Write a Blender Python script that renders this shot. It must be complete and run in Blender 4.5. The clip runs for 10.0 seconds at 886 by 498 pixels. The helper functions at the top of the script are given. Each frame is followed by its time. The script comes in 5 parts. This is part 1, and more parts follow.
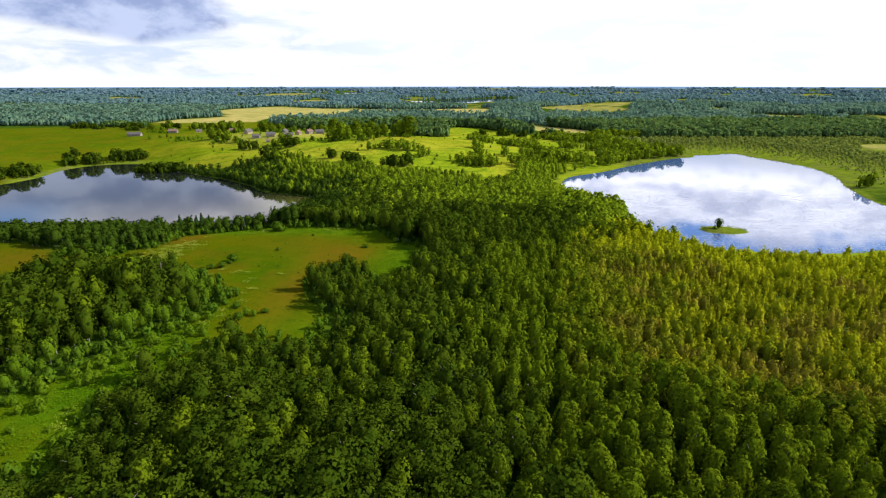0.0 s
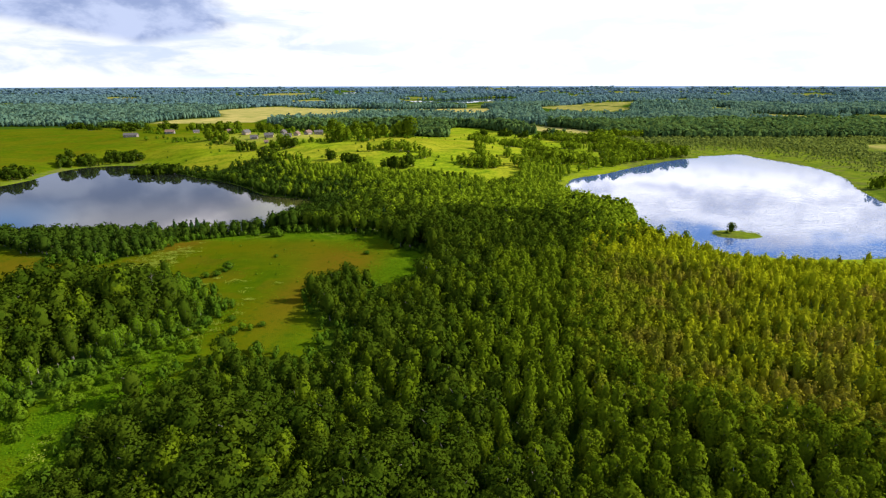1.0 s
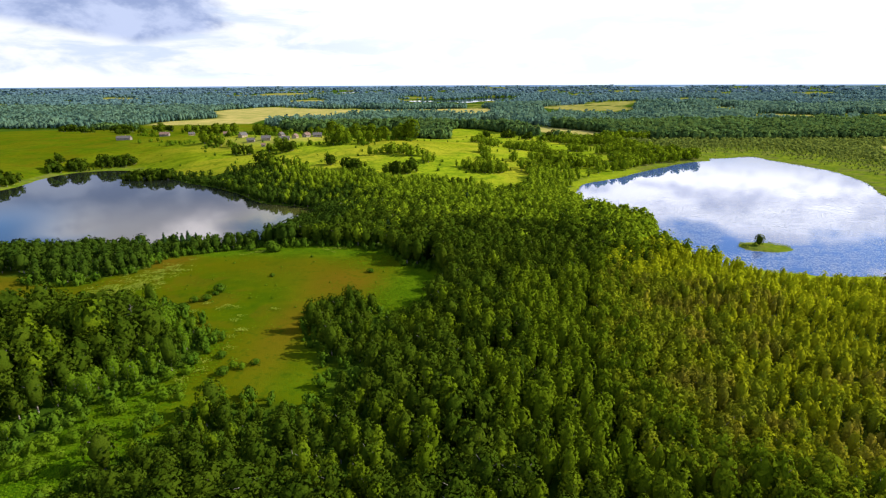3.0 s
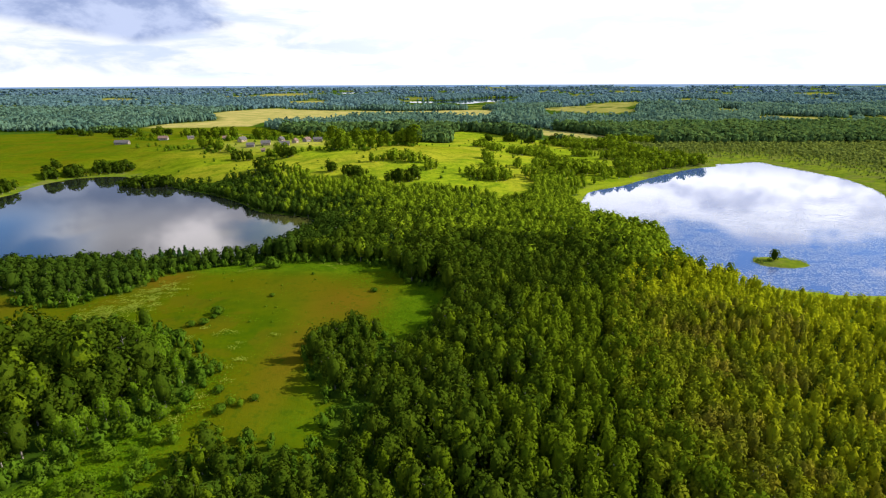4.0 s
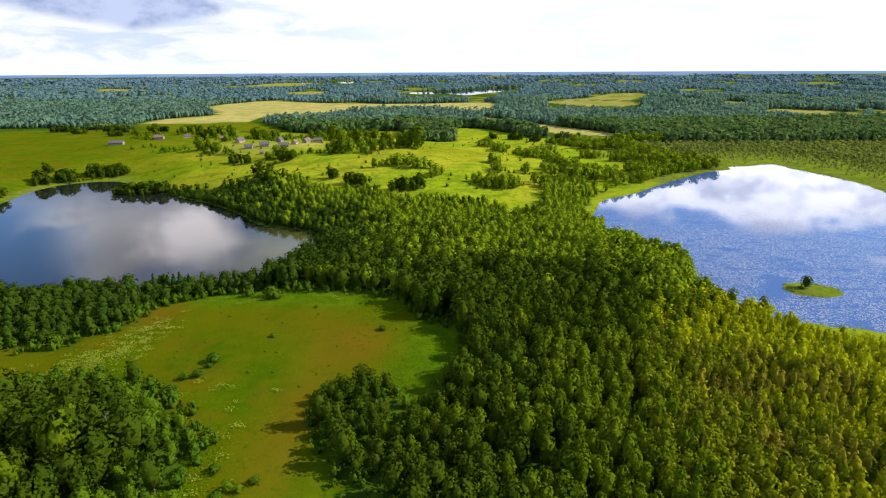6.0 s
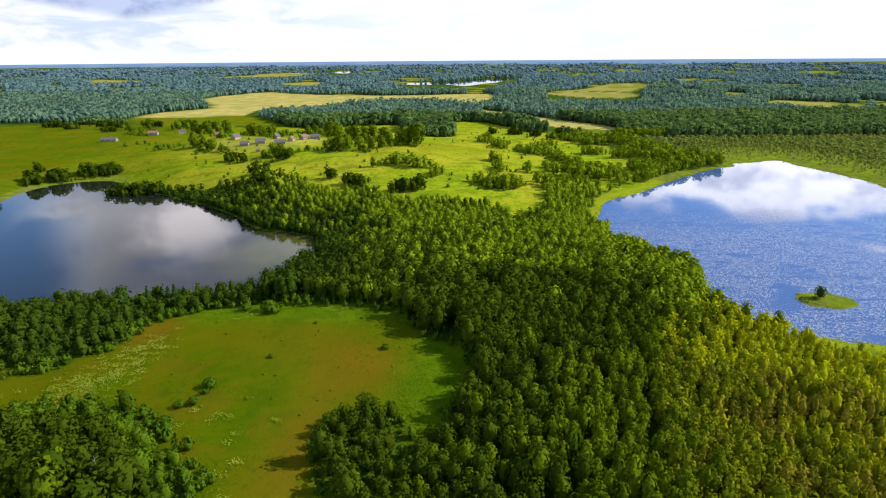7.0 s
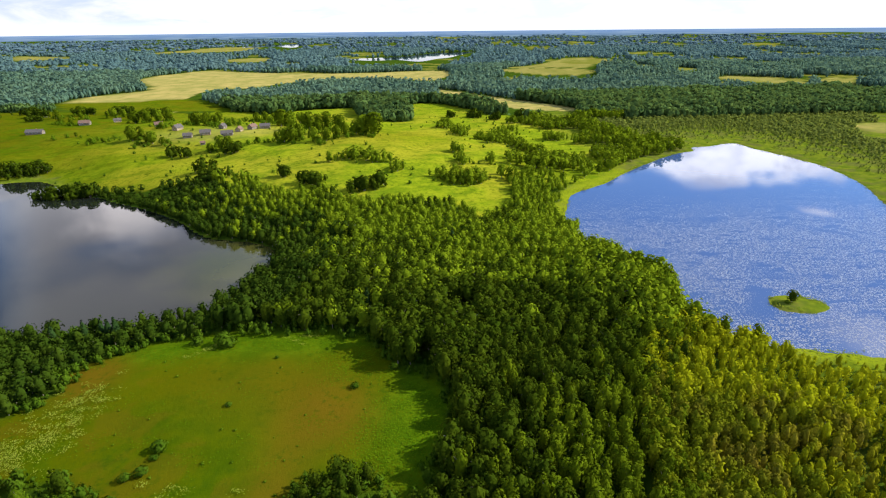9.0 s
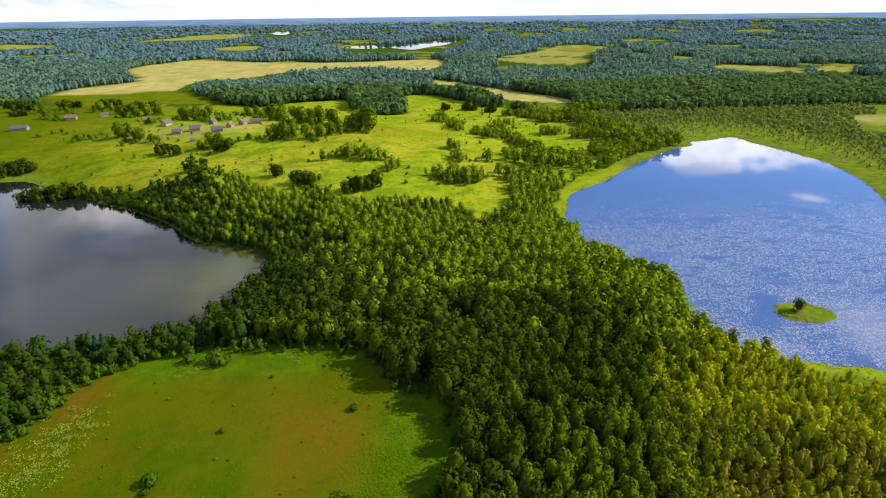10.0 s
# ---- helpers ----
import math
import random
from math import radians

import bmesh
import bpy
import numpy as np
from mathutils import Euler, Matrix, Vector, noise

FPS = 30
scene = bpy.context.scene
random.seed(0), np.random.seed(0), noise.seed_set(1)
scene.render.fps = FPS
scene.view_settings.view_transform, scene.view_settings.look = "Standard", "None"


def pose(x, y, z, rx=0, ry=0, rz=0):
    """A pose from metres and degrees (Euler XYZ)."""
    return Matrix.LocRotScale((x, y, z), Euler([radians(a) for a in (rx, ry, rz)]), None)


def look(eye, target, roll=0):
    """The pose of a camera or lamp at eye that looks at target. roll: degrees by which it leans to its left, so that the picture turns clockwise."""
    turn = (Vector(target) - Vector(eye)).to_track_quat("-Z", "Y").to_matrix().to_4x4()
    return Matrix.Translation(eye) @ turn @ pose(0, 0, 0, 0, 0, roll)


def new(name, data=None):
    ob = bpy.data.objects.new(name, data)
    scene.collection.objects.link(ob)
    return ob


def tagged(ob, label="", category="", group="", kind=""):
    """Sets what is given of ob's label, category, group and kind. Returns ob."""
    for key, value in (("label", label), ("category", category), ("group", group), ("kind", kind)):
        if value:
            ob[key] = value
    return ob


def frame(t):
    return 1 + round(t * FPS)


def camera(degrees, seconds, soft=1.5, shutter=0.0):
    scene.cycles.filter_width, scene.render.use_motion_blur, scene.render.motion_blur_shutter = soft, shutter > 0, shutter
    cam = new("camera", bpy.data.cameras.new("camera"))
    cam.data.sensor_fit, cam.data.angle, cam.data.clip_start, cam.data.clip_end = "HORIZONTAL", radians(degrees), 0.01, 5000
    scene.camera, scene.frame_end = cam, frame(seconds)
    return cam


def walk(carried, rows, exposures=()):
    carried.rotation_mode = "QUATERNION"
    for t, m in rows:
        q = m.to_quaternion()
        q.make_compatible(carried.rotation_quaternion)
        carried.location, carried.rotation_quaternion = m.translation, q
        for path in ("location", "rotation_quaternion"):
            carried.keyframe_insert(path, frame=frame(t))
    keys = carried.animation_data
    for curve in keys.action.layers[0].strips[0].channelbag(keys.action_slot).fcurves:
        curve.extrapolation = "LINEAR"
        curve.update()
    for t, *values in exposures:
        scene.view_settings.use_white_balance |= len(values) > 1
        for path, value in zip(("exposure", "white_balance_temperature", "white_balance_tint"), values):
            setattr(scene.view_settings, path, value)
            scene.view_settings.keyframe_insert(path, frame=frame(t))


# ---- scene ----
cam = camera(80.26, 10.0, soft=1.15)
# seconds, place, tilt from straight down, heading, roll
FLIGHT = [
    (0.0, 0.00, 0.00, 65.00, 72.544, 0.011, -0.028),
    (0.5, -0.97, 3.99, 65.02, 72.548, -0.040, -0.060),
    (1.0, -2.04, 8.31, 65.13, 72.515, -0.094, -0.093),
    (1.5, -3.11, 12.57, 65.19, 72.484, -0.171, -0.120),
    (2.0, -4.14, 16.86, 65.28, 72.468, -0.187, -0.147),
    (3.5, -7.09, 29.18, 68.45, 72.400, -0.241, -0.249),
    (4.0, -8.19, 33.40, 70.84, 72.383, -0.245, -0.230),
    (4.5, -9.17, 37.58, 73.30, 72.330, -0.235, -0.285),
    (5.0, -10.27, 41.98, 76.04, 71.998, -0.240, -0.302),
    (5.5, -11.30, 46.15, 78.41, 71.617, -0.259, -0.302),
    (7.0, -14.46, 59.34, 86.41, 70.014, -0.548, -0.438),
    (7.5, -15.30, 63.48, 88.73, 69.449, -1.631, -0.432),
    (8.0, -16.06, 68.20, 91.27, 68.735, -3.123, -0.525),
    (8.5, -16.72, 72.24, 93.56, 68.042, -4.483, -0.558),
    (9.0, -17.36, 76.73, 96.17, 67.211, -5.381, -0.585),
    (9.5, -17.85, 81.09, 98.73, 66.495, -5.841, -0.617),
    (10.0, -18.24, 85.40, 101.29, 65.859, -6.066, -0.667),
]
walk(cam, [(t, pose(x, y, z, tilt, 0, turn) @ pose(0, 0, 0, 0, 0, roll)) for t, x, y, z, tilt, turn, roll in FLIGHT],
     exposures=[(0.0, 0.62), (10.0, 0.62)])

# ---- sky and sun ----
SUN_AZ, SUN_EL = radians(85), radians(35)  # clockwise from +y
sun_dir = Vector((math.sin(SUN_AZ) * math.cos(SUN_EL), math.cos(SUN_AZ) * math.cos(SUN_EL), math.sin(SUN_EL)))
sun = new("sun", bpy.data.lights.new("sun", "SUN"))
sun.data.energy, sun.data.angle, sun.data.color = 5.0, radians(0.6), (1.0, 0.93, 0.80)
sun.matrix_world = look(sun_dir * 900, (0, 0, 0))

world = bpy.data.worlds.new("sky")
scene.world = world
world.use_nodes = True
wt = world.node_tree
wt.nodes.clear()


class Nodes:
    """Short spelling for building a node tree."""

    def __init__(self, tree):
        self.tree = tree

    def add(self, kind, **settings):
        n = self.tree.nodes.new(kind)
        for key, value in settings.items():
            if key == "operation":
                n.operation = value
            elif key == "blend":
                n.blend_type = value
            elif key == "data":
                n.data_type = value
        return n

    def put(self, socket, value):
        if isinstance(value, bpy.types.NodeSocket):
            self.tree.links.new(value, socket)
        else:
            socket.default_value = value

    def math(self, operation, a, b=0.0, c=0.0, clamp=False):
        n = self.add("ShaderNodeMath", operation=operation)
        n.use_clamp = clamp
        for s, v in zip(n.inputs, (a, b, c)):
            self.put(s, v)
        return n.outputs[0]

    def ramp(self, value, lo, hi, a=0.0, b=1.0):
        n = self.add("ShaderNodeMapRange")
        n.interpolation_type = "SMOOTHSTEP"
        for s, v in zip(n.inputs, (value, lo, hi, a, b)):
            self.put(s, v)
        return n.outputs[0]

    def mix(self, factor, a, b, blend="MIX"):
        n = self.add("ShaderNodeMix", data="RGBA", blend=blend)
        self.put(n.inputs[0], factor)
        self.put(n.inputs[6], a if isinstance(a, bpy.types.NodeSocket) else (*a, 1.0)[:4])
        self.put(n.inputs[7], b if isinstance(b, bpy.types.NodeSocket) else (*b, 1.0)[:4])
        return n.outputs[2]

    def noise(self, vector, scale, detail=3.0, rough=0.55, distortion=0.0):
        n = self.add("ShaderNodeTexNoise")
        self.put(n.inputs["Vector"], vector)
        self.put(n.inputs["Scale"], scale)
        self.put(n.inputs["Detail"], detail)
        self.put(n.inputs["Roughness"], rough)
        self.put(n.inputs["Distortion"], distortion)
        return n.outputs[0]

    def scaled(self, vector, sx, sy, sz):
        n = self.add("ShaderNodeVectorMath", operation="MULTIPLY")
        self.put(n.inputs[0], vector)
        n.inputs[1].default_value = (sx, sy, sz)
        return n.outputs[0]


w = Nodes(wt)
direction = w.add("ShaderNodeTexCoord").outputs["Generated"]
xyz = w.add("ShaderNodeSeparateXYZ")
w.put(xyz.inputs[0], direction)
dx, dy, dz = xyz.outputs
sky = w.add("ShaderNodeTexSky")
sky.sky_type, sky.sun_disc = "NISHITA", False
sky.sun_elevation, sky.sun_rotation = SUN_EL, SUN_AZ
sky.air_density, sky.dust_density, sky.ozone_density = 1.0, 0.2, 5.0
big = w.noise(w.scaled(direction, 2.6, 2.6, 9.0), 1.0, 6.0, 0.58, 0.3)
fine = w.noise(w.scaled(direction, 6.0, 6.0, 26.0), 1.0, 6.0, 0.62, 0.4)
soft = w.noise(w.scaled(direction, 3.2, 3.2, 5.0), 1.0, 2.0, 0.45)
puff = w.noise(w.scaled(direction, 11.0, 11.0, 22.0), 1.0, 5.0, 0.6, 0.2)
# a white bank of cloud lies on the horizon, broken cloud with blue gaps above it
height = w.math("ADD", dz, w.math("MULTIPLY", w.math("SUBTRACT", big, 0.5), 0.16))
height = w.math("ADD", height, w.math("MULTIPLY", w.math("SUBTRACT", puff, 0.5), 0.10))
height = w.math("ADD", height, w.math("MULTIPLY", w.math("MAXIMUM", w.math("SUBTRACT", dx, 0.54), 0.0), 0.40))
bank = w.ramp(height, 0.256, 0.226)
broken = w.ramp(w.math("ADD", w.math("MULTIPLY", big, 0.6), w.math("MULTIPLY", fine, 0.4)), 0.485, 0.585)
broken = w.math("MULTIPLY", w.math("MULTIPLY", broken, w.ramp(dz, 0.36, 0.50)), w.ramp(dz, 0.78, 0.58))
left = w.math("MULTIPLY", w.ramp(dx, -0.08, -0.40), w.ramp(dx, -0.62, -0.52))
broken = w.math("MAXIMUM", broken, w.math("MULTIPLY", left, w.ramp(w.math("ADD", w.math("MULTIPLY", soft, 0.7), w.math("MULTIPLY", big, 0.3)), 0.36, 0.50)))
cloud = w.math("MAXIMUM", bank, broken)
# a blue gap far out on the left
gap_x = w.math("ADD", dx, w.math("MULTIPLY", w.math("SUBTRACT", soft, 0.5), 0.16))
gap = w.math("MULTIPLY", w.ramp(gap_x, -0.53, -0.62), w.math("MULTIPLY", w.ramp(dz, 0.155, 0.20), w.ramp(dz, 0.48, 0.36)))
cloud = w.math("MULTIPLY", cloud, w.math("SUBTRACT", 1.0, gap))
# two soft clouds stand high over the lily lake
for cx, cz, rx, rz in ((0.71, 0.43, 0.09, 0.05), (0.53, 0.515, 0.10, 0.05), (0.650, 0.268, 0.025, 0.006)):
    away = w.math("ADD", w.math("POWER", w.math("DIVIDE", w.math("SUBTRACT", dx, cx), rx), 2.0), w.math("POWER", w.math("DIVIDE", w.math("SUBTRACT", dz, cz), rz), 2.0))
    away = w.math("ADD", w.math("SQRT", away), w.math("MULTIPLY", w.math("SUBTRACT", puff, 0.5), 1.6))
    cloud = w.math("MAXIMUM", cloud, w.math("MULTIPLY", w.ramp(away, 1.1, 0.3), w.math("MULTIPLY", 0.75, w.ramp(dy, 0.0, 0.2))))
# thin and thick cloud: paler blue-grey veils on one side, brilliant white towards the sun; tops higher up are brighter still
lit = w.mix(w.ramp(fine, 0.36, 0.56), (4.6, 5.3, 6.7), (6.6, 6.8, 7.1))
lit = w.mix(w.ramp(dx, -0.45, 0.05), lit, w.mix(0.40, lit, (8.6, 8.8, 9.2)))
tops = w.mix(w.ramp(puff, 0.36, 0.58), (9.0, 9.0, 10.0), (19.0, 18.6, 18.6))
tops = w.mix(left, tops, w.mix(w.ramp(soft, 0.42, 0.64), (5.4, 5.4, 6.6), (7.6, 7.5, 8.4)))
spot = w.math("ADD", w.math("POWER", w.math("ADD", dx, 0.42), 2.0), w.math("POWER", w.math("MULTIPLY", w.math("SUBTRACT", dz, 0.275), 1.3), 2.0))
spot = w.math("ADD", w.math("SQRT", spot), w.math("MULTIPLY", w.math("SUBTRACT", puff, 0.5), 0.12))
tops = w.mix(w.ramp(spot, 0.10, 0.02), tops, (17.0, 16.0, 16.8))
lit = w.mix(w.ramp(dz, 0.115, 0.165), lit, tops)
# one dark cloud base hangs on the far left
edge = w.math("ADD", dz, w.math("MULTIPLY", w.math("SUBTRACT", fine, 0.5), 0.022))
edge = w.math("SUBTRACT", edge, w.math("MULTIPLY", w.math("ABSOLUTE", w.math("ADD", dx, 0.47)), 0.20))
grey = w.math("MULTIPLY", w.ramp(w.math("ADD", dx, w.math("MULTIPLY", w.math("SUBTRACT", puff, 0.5), 0.10)), -0.335, -0.385), w.ramp(edge, 0.052, 0.070))
grey = w.math("MULTIPLY", grey, w.ramp(dz, 0.24, 0.17))
tone = w.mix(grey, lit, w.mix(w.ramp(puff, 0.38, 0.62), (2.2, 2.8, 4.6), (3.9, 4.5, 6.3)))
veil = w.mix(w.ramp(dz, 0.02, 0.0), tone, (7.0, 7.7, 8.8))
above = w.mix(cloud, w.mix(1.0, sky.outputs[0], (1.02, 1.20, 1.50), "MULTIPLY"), veil)
# past the rim of the built ground: no woods, distance haze painted blue into the sky
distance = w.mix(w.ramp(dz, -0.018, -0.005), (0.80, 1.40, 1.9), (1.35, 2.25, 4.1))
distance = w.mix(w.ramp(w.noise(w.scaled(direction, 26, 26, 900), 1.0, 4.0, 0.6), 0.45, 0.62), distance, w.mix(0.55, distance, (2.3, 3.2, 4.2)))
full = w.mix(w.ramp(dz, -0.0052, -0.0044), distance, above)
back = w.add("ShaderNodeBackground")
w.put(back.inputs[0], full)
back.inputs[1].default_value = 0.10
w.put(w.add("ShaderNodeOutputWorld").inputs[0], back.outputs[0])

# ---- plan of the land ----


def bump(x, y, cx, cy, sx, sy, h):
    return h * np.exp(-(((x - cx) / sx) ** 2 + ((y - cy) / sy) ** 2))


def waves(x, y, length, seed):
    """Smooth unevenness between about -1 and 1, with no grid to it."""
    r = np.random.RandomState(seed)
    total = 0.0
    for k in range(5):
        a, f, p = r.uniform(0, 6.28), r.uniform(0.6, 1.7) * 6.28 / length, r.uniform(0, 6.28)
        total = total + np.sin((x * math.cos(a) + y * math.sin(a)) * f + p)
    return total / 3.0


def relief(x, y):
    """Height of the land before the lakes are cut into it."""
    z = 1.6 + bump(x, y, -72, 130, 55, 70, 3.6)
    z = z + bump(x, y, -40, 480, 105, 95, 15.5) + bump(x, y, -180, 585, 120, 75, 11.5)
    z = z + bump(x, y, -400, 640, 170, 120, 6.5)
    z = z + 0.9 * waves(x, y, 58, 12) * np.clip((y - 400) / 60, 0, 1) * np.clip((800 - y) / 100, 0, 1) * np.clip((150 - x) / 60, 0, 1)
    d = np.hypot(x, y)
    far = np.clip((d - 750) / 4150, 0, 1)
    z = z + 20 * far + bump(x, y, 420, 1230, 260, 150, 17) + bump(x, y, -330, 1080, 420, 160, 3)
    return z + np.clip((d - 1900) / 1500, 0, 1) * 7 * waves(x, y, 900, 5)


def rounded(points, steps=6):
    """A closed smooth line through the corners of an outline."""
    p = np.array(points, float)
    n, out = len(p), []
    for i in range(n):
        a, b, c, d = p[i - 1], p[i], p[(i + 1) % n], p[(i + 2) % n]
        for k in range(steps):
            t = k / steps
            out.append(0.5 * (2 * b + (c - a) * t + (2 * a - 5 * b + 4 * c - d) * t * t + (3 * b - a - 3 * c + d) * t ** 3))
    return np.array(out)


def inside(x, y, outline):
    """Which of the places lie within the outline."""
    x, y = np.asarray(x, float), np.asarray(y, float)
    res = np.zeros(x.shape, bool)
    q = np.roll(outline, -1, 0)
    for (x0, y0), (x1, y1) in zip(outline, q):
        if y0 != y1:
            res ^= ((y0 > y) != (y1 > y)) & (x < (x1 - x0) * (y - y0) / (y1 - y0) + x0)
    return res


def shore(x, y, outline, reach=70.0):
    """Distance to the outline, negative within it; large far away from it."""
    d = np.full(x.shape, 1e4)
    lo, hi = outline.min(0) - reach, outline.max(0) + reach
    m = (x > lo[0]) & (x < hi[0]) & (y > lo[1]) & (y < hi[1])
    px, py = x[m], y[m]
    best = np.full(px.shape, 1e8)
    q = np.roll(outline, -1, 0)
    for (x0, y0), (x1, y1) in zip(outline, q):
        ex, ey = x1 - x0, y1 - y0
        t = np.clip(((px - x0) * ex + (py - y0) * ey) / (ex * ex + ey * ey + 1e-9), 0, 1)
        best = np.minimum(best, (px - x0 - t * ex) ** 2 + (py - y0 - t * ey) ** 2)
    d[m] = np.sqrt(best) * np.where(inside(px, py, outline), -1, 1)
    return d


LILY_LAKE = rounded([(85, 240), (87, 256), (79, 276), (73, 295), (71, 310), (75, 321), (70, 331), (80, 356), (92, 382), (120, 403),
                     (140, 423), (161, 442), (196, 471), (216, 484), (232, 490), (236, 502), (256, 506), (282, 514), (287, 487),
                     (293, 460), (297, 430), (294, 407), (284, 375), (266, 342), (250, 300), (240, 262), (215, 225), (180, 204),
                     (140, 200), (112, 207), (92, 215), (84, 225)])
DARK_LAKE = rounded([(-75, 308), (-79, 325), (-92, 335), (-117, 345), (-140, 372), (-168, 397), (-193, 414), (-211, 428), (-236, 441),
                     (-267, 471), (-290, 475), (-313, 461), (-317, 430), (-312, 400), (-320, 365), (-335, 320), (-315, 275), (-260, 256),
                     (-200, 250), (-160, 251), (-120, 253), (-98, 259), (-83, 275)])
ISLAND = rounded([(121, 238), (128, 242), (136, 240), (140, 234), (134, 230), (124, 231)], 5)
FAR_POND = rounded([(-150, 1895), (-68, 1795), (9, 1815), (72, 1711), (133, 1838), (186, 1920), (232, 2055), (350, 2393), (279, 2338), (199, 2342), (120, 2178), (32, 2007), (-44, 1960)])
FAR_LAKE = rounded([(-753, 3027), (-751, 3373), (-603, 3863), (-487, 2991), (-612, 3128)])
WATERS = [(LILY_LAKE, 0.0, 26), (DARK_LAKE, -4.0, 42), (FAR_POND, 6.8, 40), (FAR_LAKE, 13.0, 40)]

MEADOW = rounded([(-200, 210), (-165, 205), (-137, 192), (-120, 203), (-114, 226), (-103, 236), (-86, 240), (-58, 236), (-40, 233),
                  (-27, 229), (-16, 212), (-3, 199), (-4, 184), (-9, 171), (-14, 159), (-21, 152), (-25, 163), (-38, 165), (-40, 156), (-37, 146), (-31, 138), (-29, 122),
                  (-32, 113), (-38, 115), (-46, 116), (-54, 112), (-59, 103), (-64, 95), (-65, 84), (-64, 74), (-72, 66), (-88, 68), (-102, 78), (-130, 100), (-170, 130), (-230, 190)], 4)
COPSE = rounded([(-138, 160), (-115, 171), (-94, 168), (-78, 156), (-65, 143), (-67, 134), (-71, 124), (-77, 115), (-82, 106), (-88, 97), (-96, 88), (-122, 98), (-142, 135)], 4)
HILL = rounded([(-273, 462), (-300, 470), (-318, 445), (-314, 405), (-326, 350), (-400, 360), (-480, 480), (-560, 600), (-660, 760), (-560, 800), (-470, 800), (-400, 792), (-340, 790), (-290, 775), (-261, 760), (-210, 770), (-158, 745),
                (-130, 773), (-75, 783), (-61, 764), (-43, 669), (6, 677), (-3, 785), (43, 812), (85, 738), (99, 701), (133, 675),
                (126, 562), (131, 512), (128, 486), (97, 462), (74, 474), (54, 420), (56, 392), (52, 365), (40, 345), (25, 334), (21, 356),
                (-14, 367), (-44, 367), (-61, 385), (-80, 380), (-108, 412), (-117, 408), (-155, 429), (-194, 430), (-255, 462)], 3)
GOLDEN = rounded([(-480, 892), (-385, 895), (-317, 911), (-320, 969), (-298, 1028), (-249, 1030), (-198, 1115), (-142, 1157), (-47, 1195),
                  (68, 1102), (102, 1337), (-161, 1334), (-378, 1428), (-459, 1488), (-497, 1408), (-530, 1307), (-503, 1202),
                  (-439, 1093), (-417, 1015), (-465, 962)], 3)
STUBBLE = rounded([(67, 974), (111, 902), (156, 834), (209, 747), (206, 716), (137, 747), (118, 842), (60, 908)], 3)
FAR_FIELDS = [rounded(o, 3) for o in (
    [(240, 1278), (392, 1534), (553, 1789), (630, 1707), (595, 1569), (404, 1205), (353, 1196)],
    [(225, 1244), (387, 1149), (349, 1105), (286, 1117), (233, 1172)],
    [(-1246, 2055), (-1141, 2116), (-1180, 2258), (-1312, 2359), (-1471, 2427)],
    [(-961, 2441), (-970, 2887), (-831, 3201), (-649, 2966), (-659, 2531), (-809, 2434)],
    [(-541, 1963), (-479, 2042), (-410, 2020), (-398, 1831), (-489, 1830)],
    [(580, 1026), (638, 1076), (723, 1020), (692, 948), (640, 960)],
    [(762, 1013), (820, 1002), (739, 909), (698, 921)],
    [(458, 582), (500, 575), (460, 525), (444, 553)],
    [(814, 1968), (947, 2075), (873, 1941)],
    [(-480, 885), (-317, 905), (-235, 810), (-215, 772), (-270, 778), (-330, 768), (-410, 800)],
)]
BOG = rounded([(84, 224), (71, 214), (60, 201), (52, 187), (45, 172), (40, 156), (37, 140), (35, 125), (33, 110), (37, 98), (50, 90), (72, 82),
               (120, 70), (190, 90), (250, 150), (270, 215), (230, 225), (180, 206), (140, 202), (112, 209), (92, 217)], 4)


def land(x, y):
    """Height of the ground, with the beds of the lakes."""
    z = relief(x, y) + 0.25 * waves(x, y, 23, 9)
    for outline, level, width in WATERS:
        d = shore(x, y, outline, 80)
        t = np.clip(d / width, 0, 1)
        t = t * t * (3 - 2 * t)
        bank_z = level + 0.22 + (z - level - 0.22) * t
        bed = level + np.maximum(0.22 + d * 0.22, -1.6)
        z = np.where(d < 70, np.where(d < 0, bed, bank_z), z)
    d = shore(x, y, ISLAND, 12)
    return np.where(d < 4, np.maximum(z, np.clip(0.35 - d * 0.28, -1.6, 0.5)), z)


def ground_at(x, y):
    return float(land(np.array([float(x)]), np.array([float(y)]))[0])


def before(x, y, outline, reach):
    """Places within the outline or so close before it that trees there would hide it."""
    res = inside(x, y, outline)
    for s in range(1, 6):
        res |= inside(x * (1 + reach * s / 5), y * (1 + reach * s / 5), outline)
    return res


GLADES = [rounded([(130, 512), (126, 560), (134, 600), (158, 604), (164, 575), (150, 535)], 3), rounded([(112, 470), (120, 492), (140, 500), (150, 488), (132, 470)], 3)]


def far_patches(x, y):
    """Small clearings and fields in the distant woods."""
    far = np.hypot(x, y)
    return (far > 1080) & (waves(x, y, 300, 31) + 0.6 * waves(x, y, 100, 32) > 0.95 - 0.30 * (x > 350) + 0.35 * waves(x, y, 1500, 33))


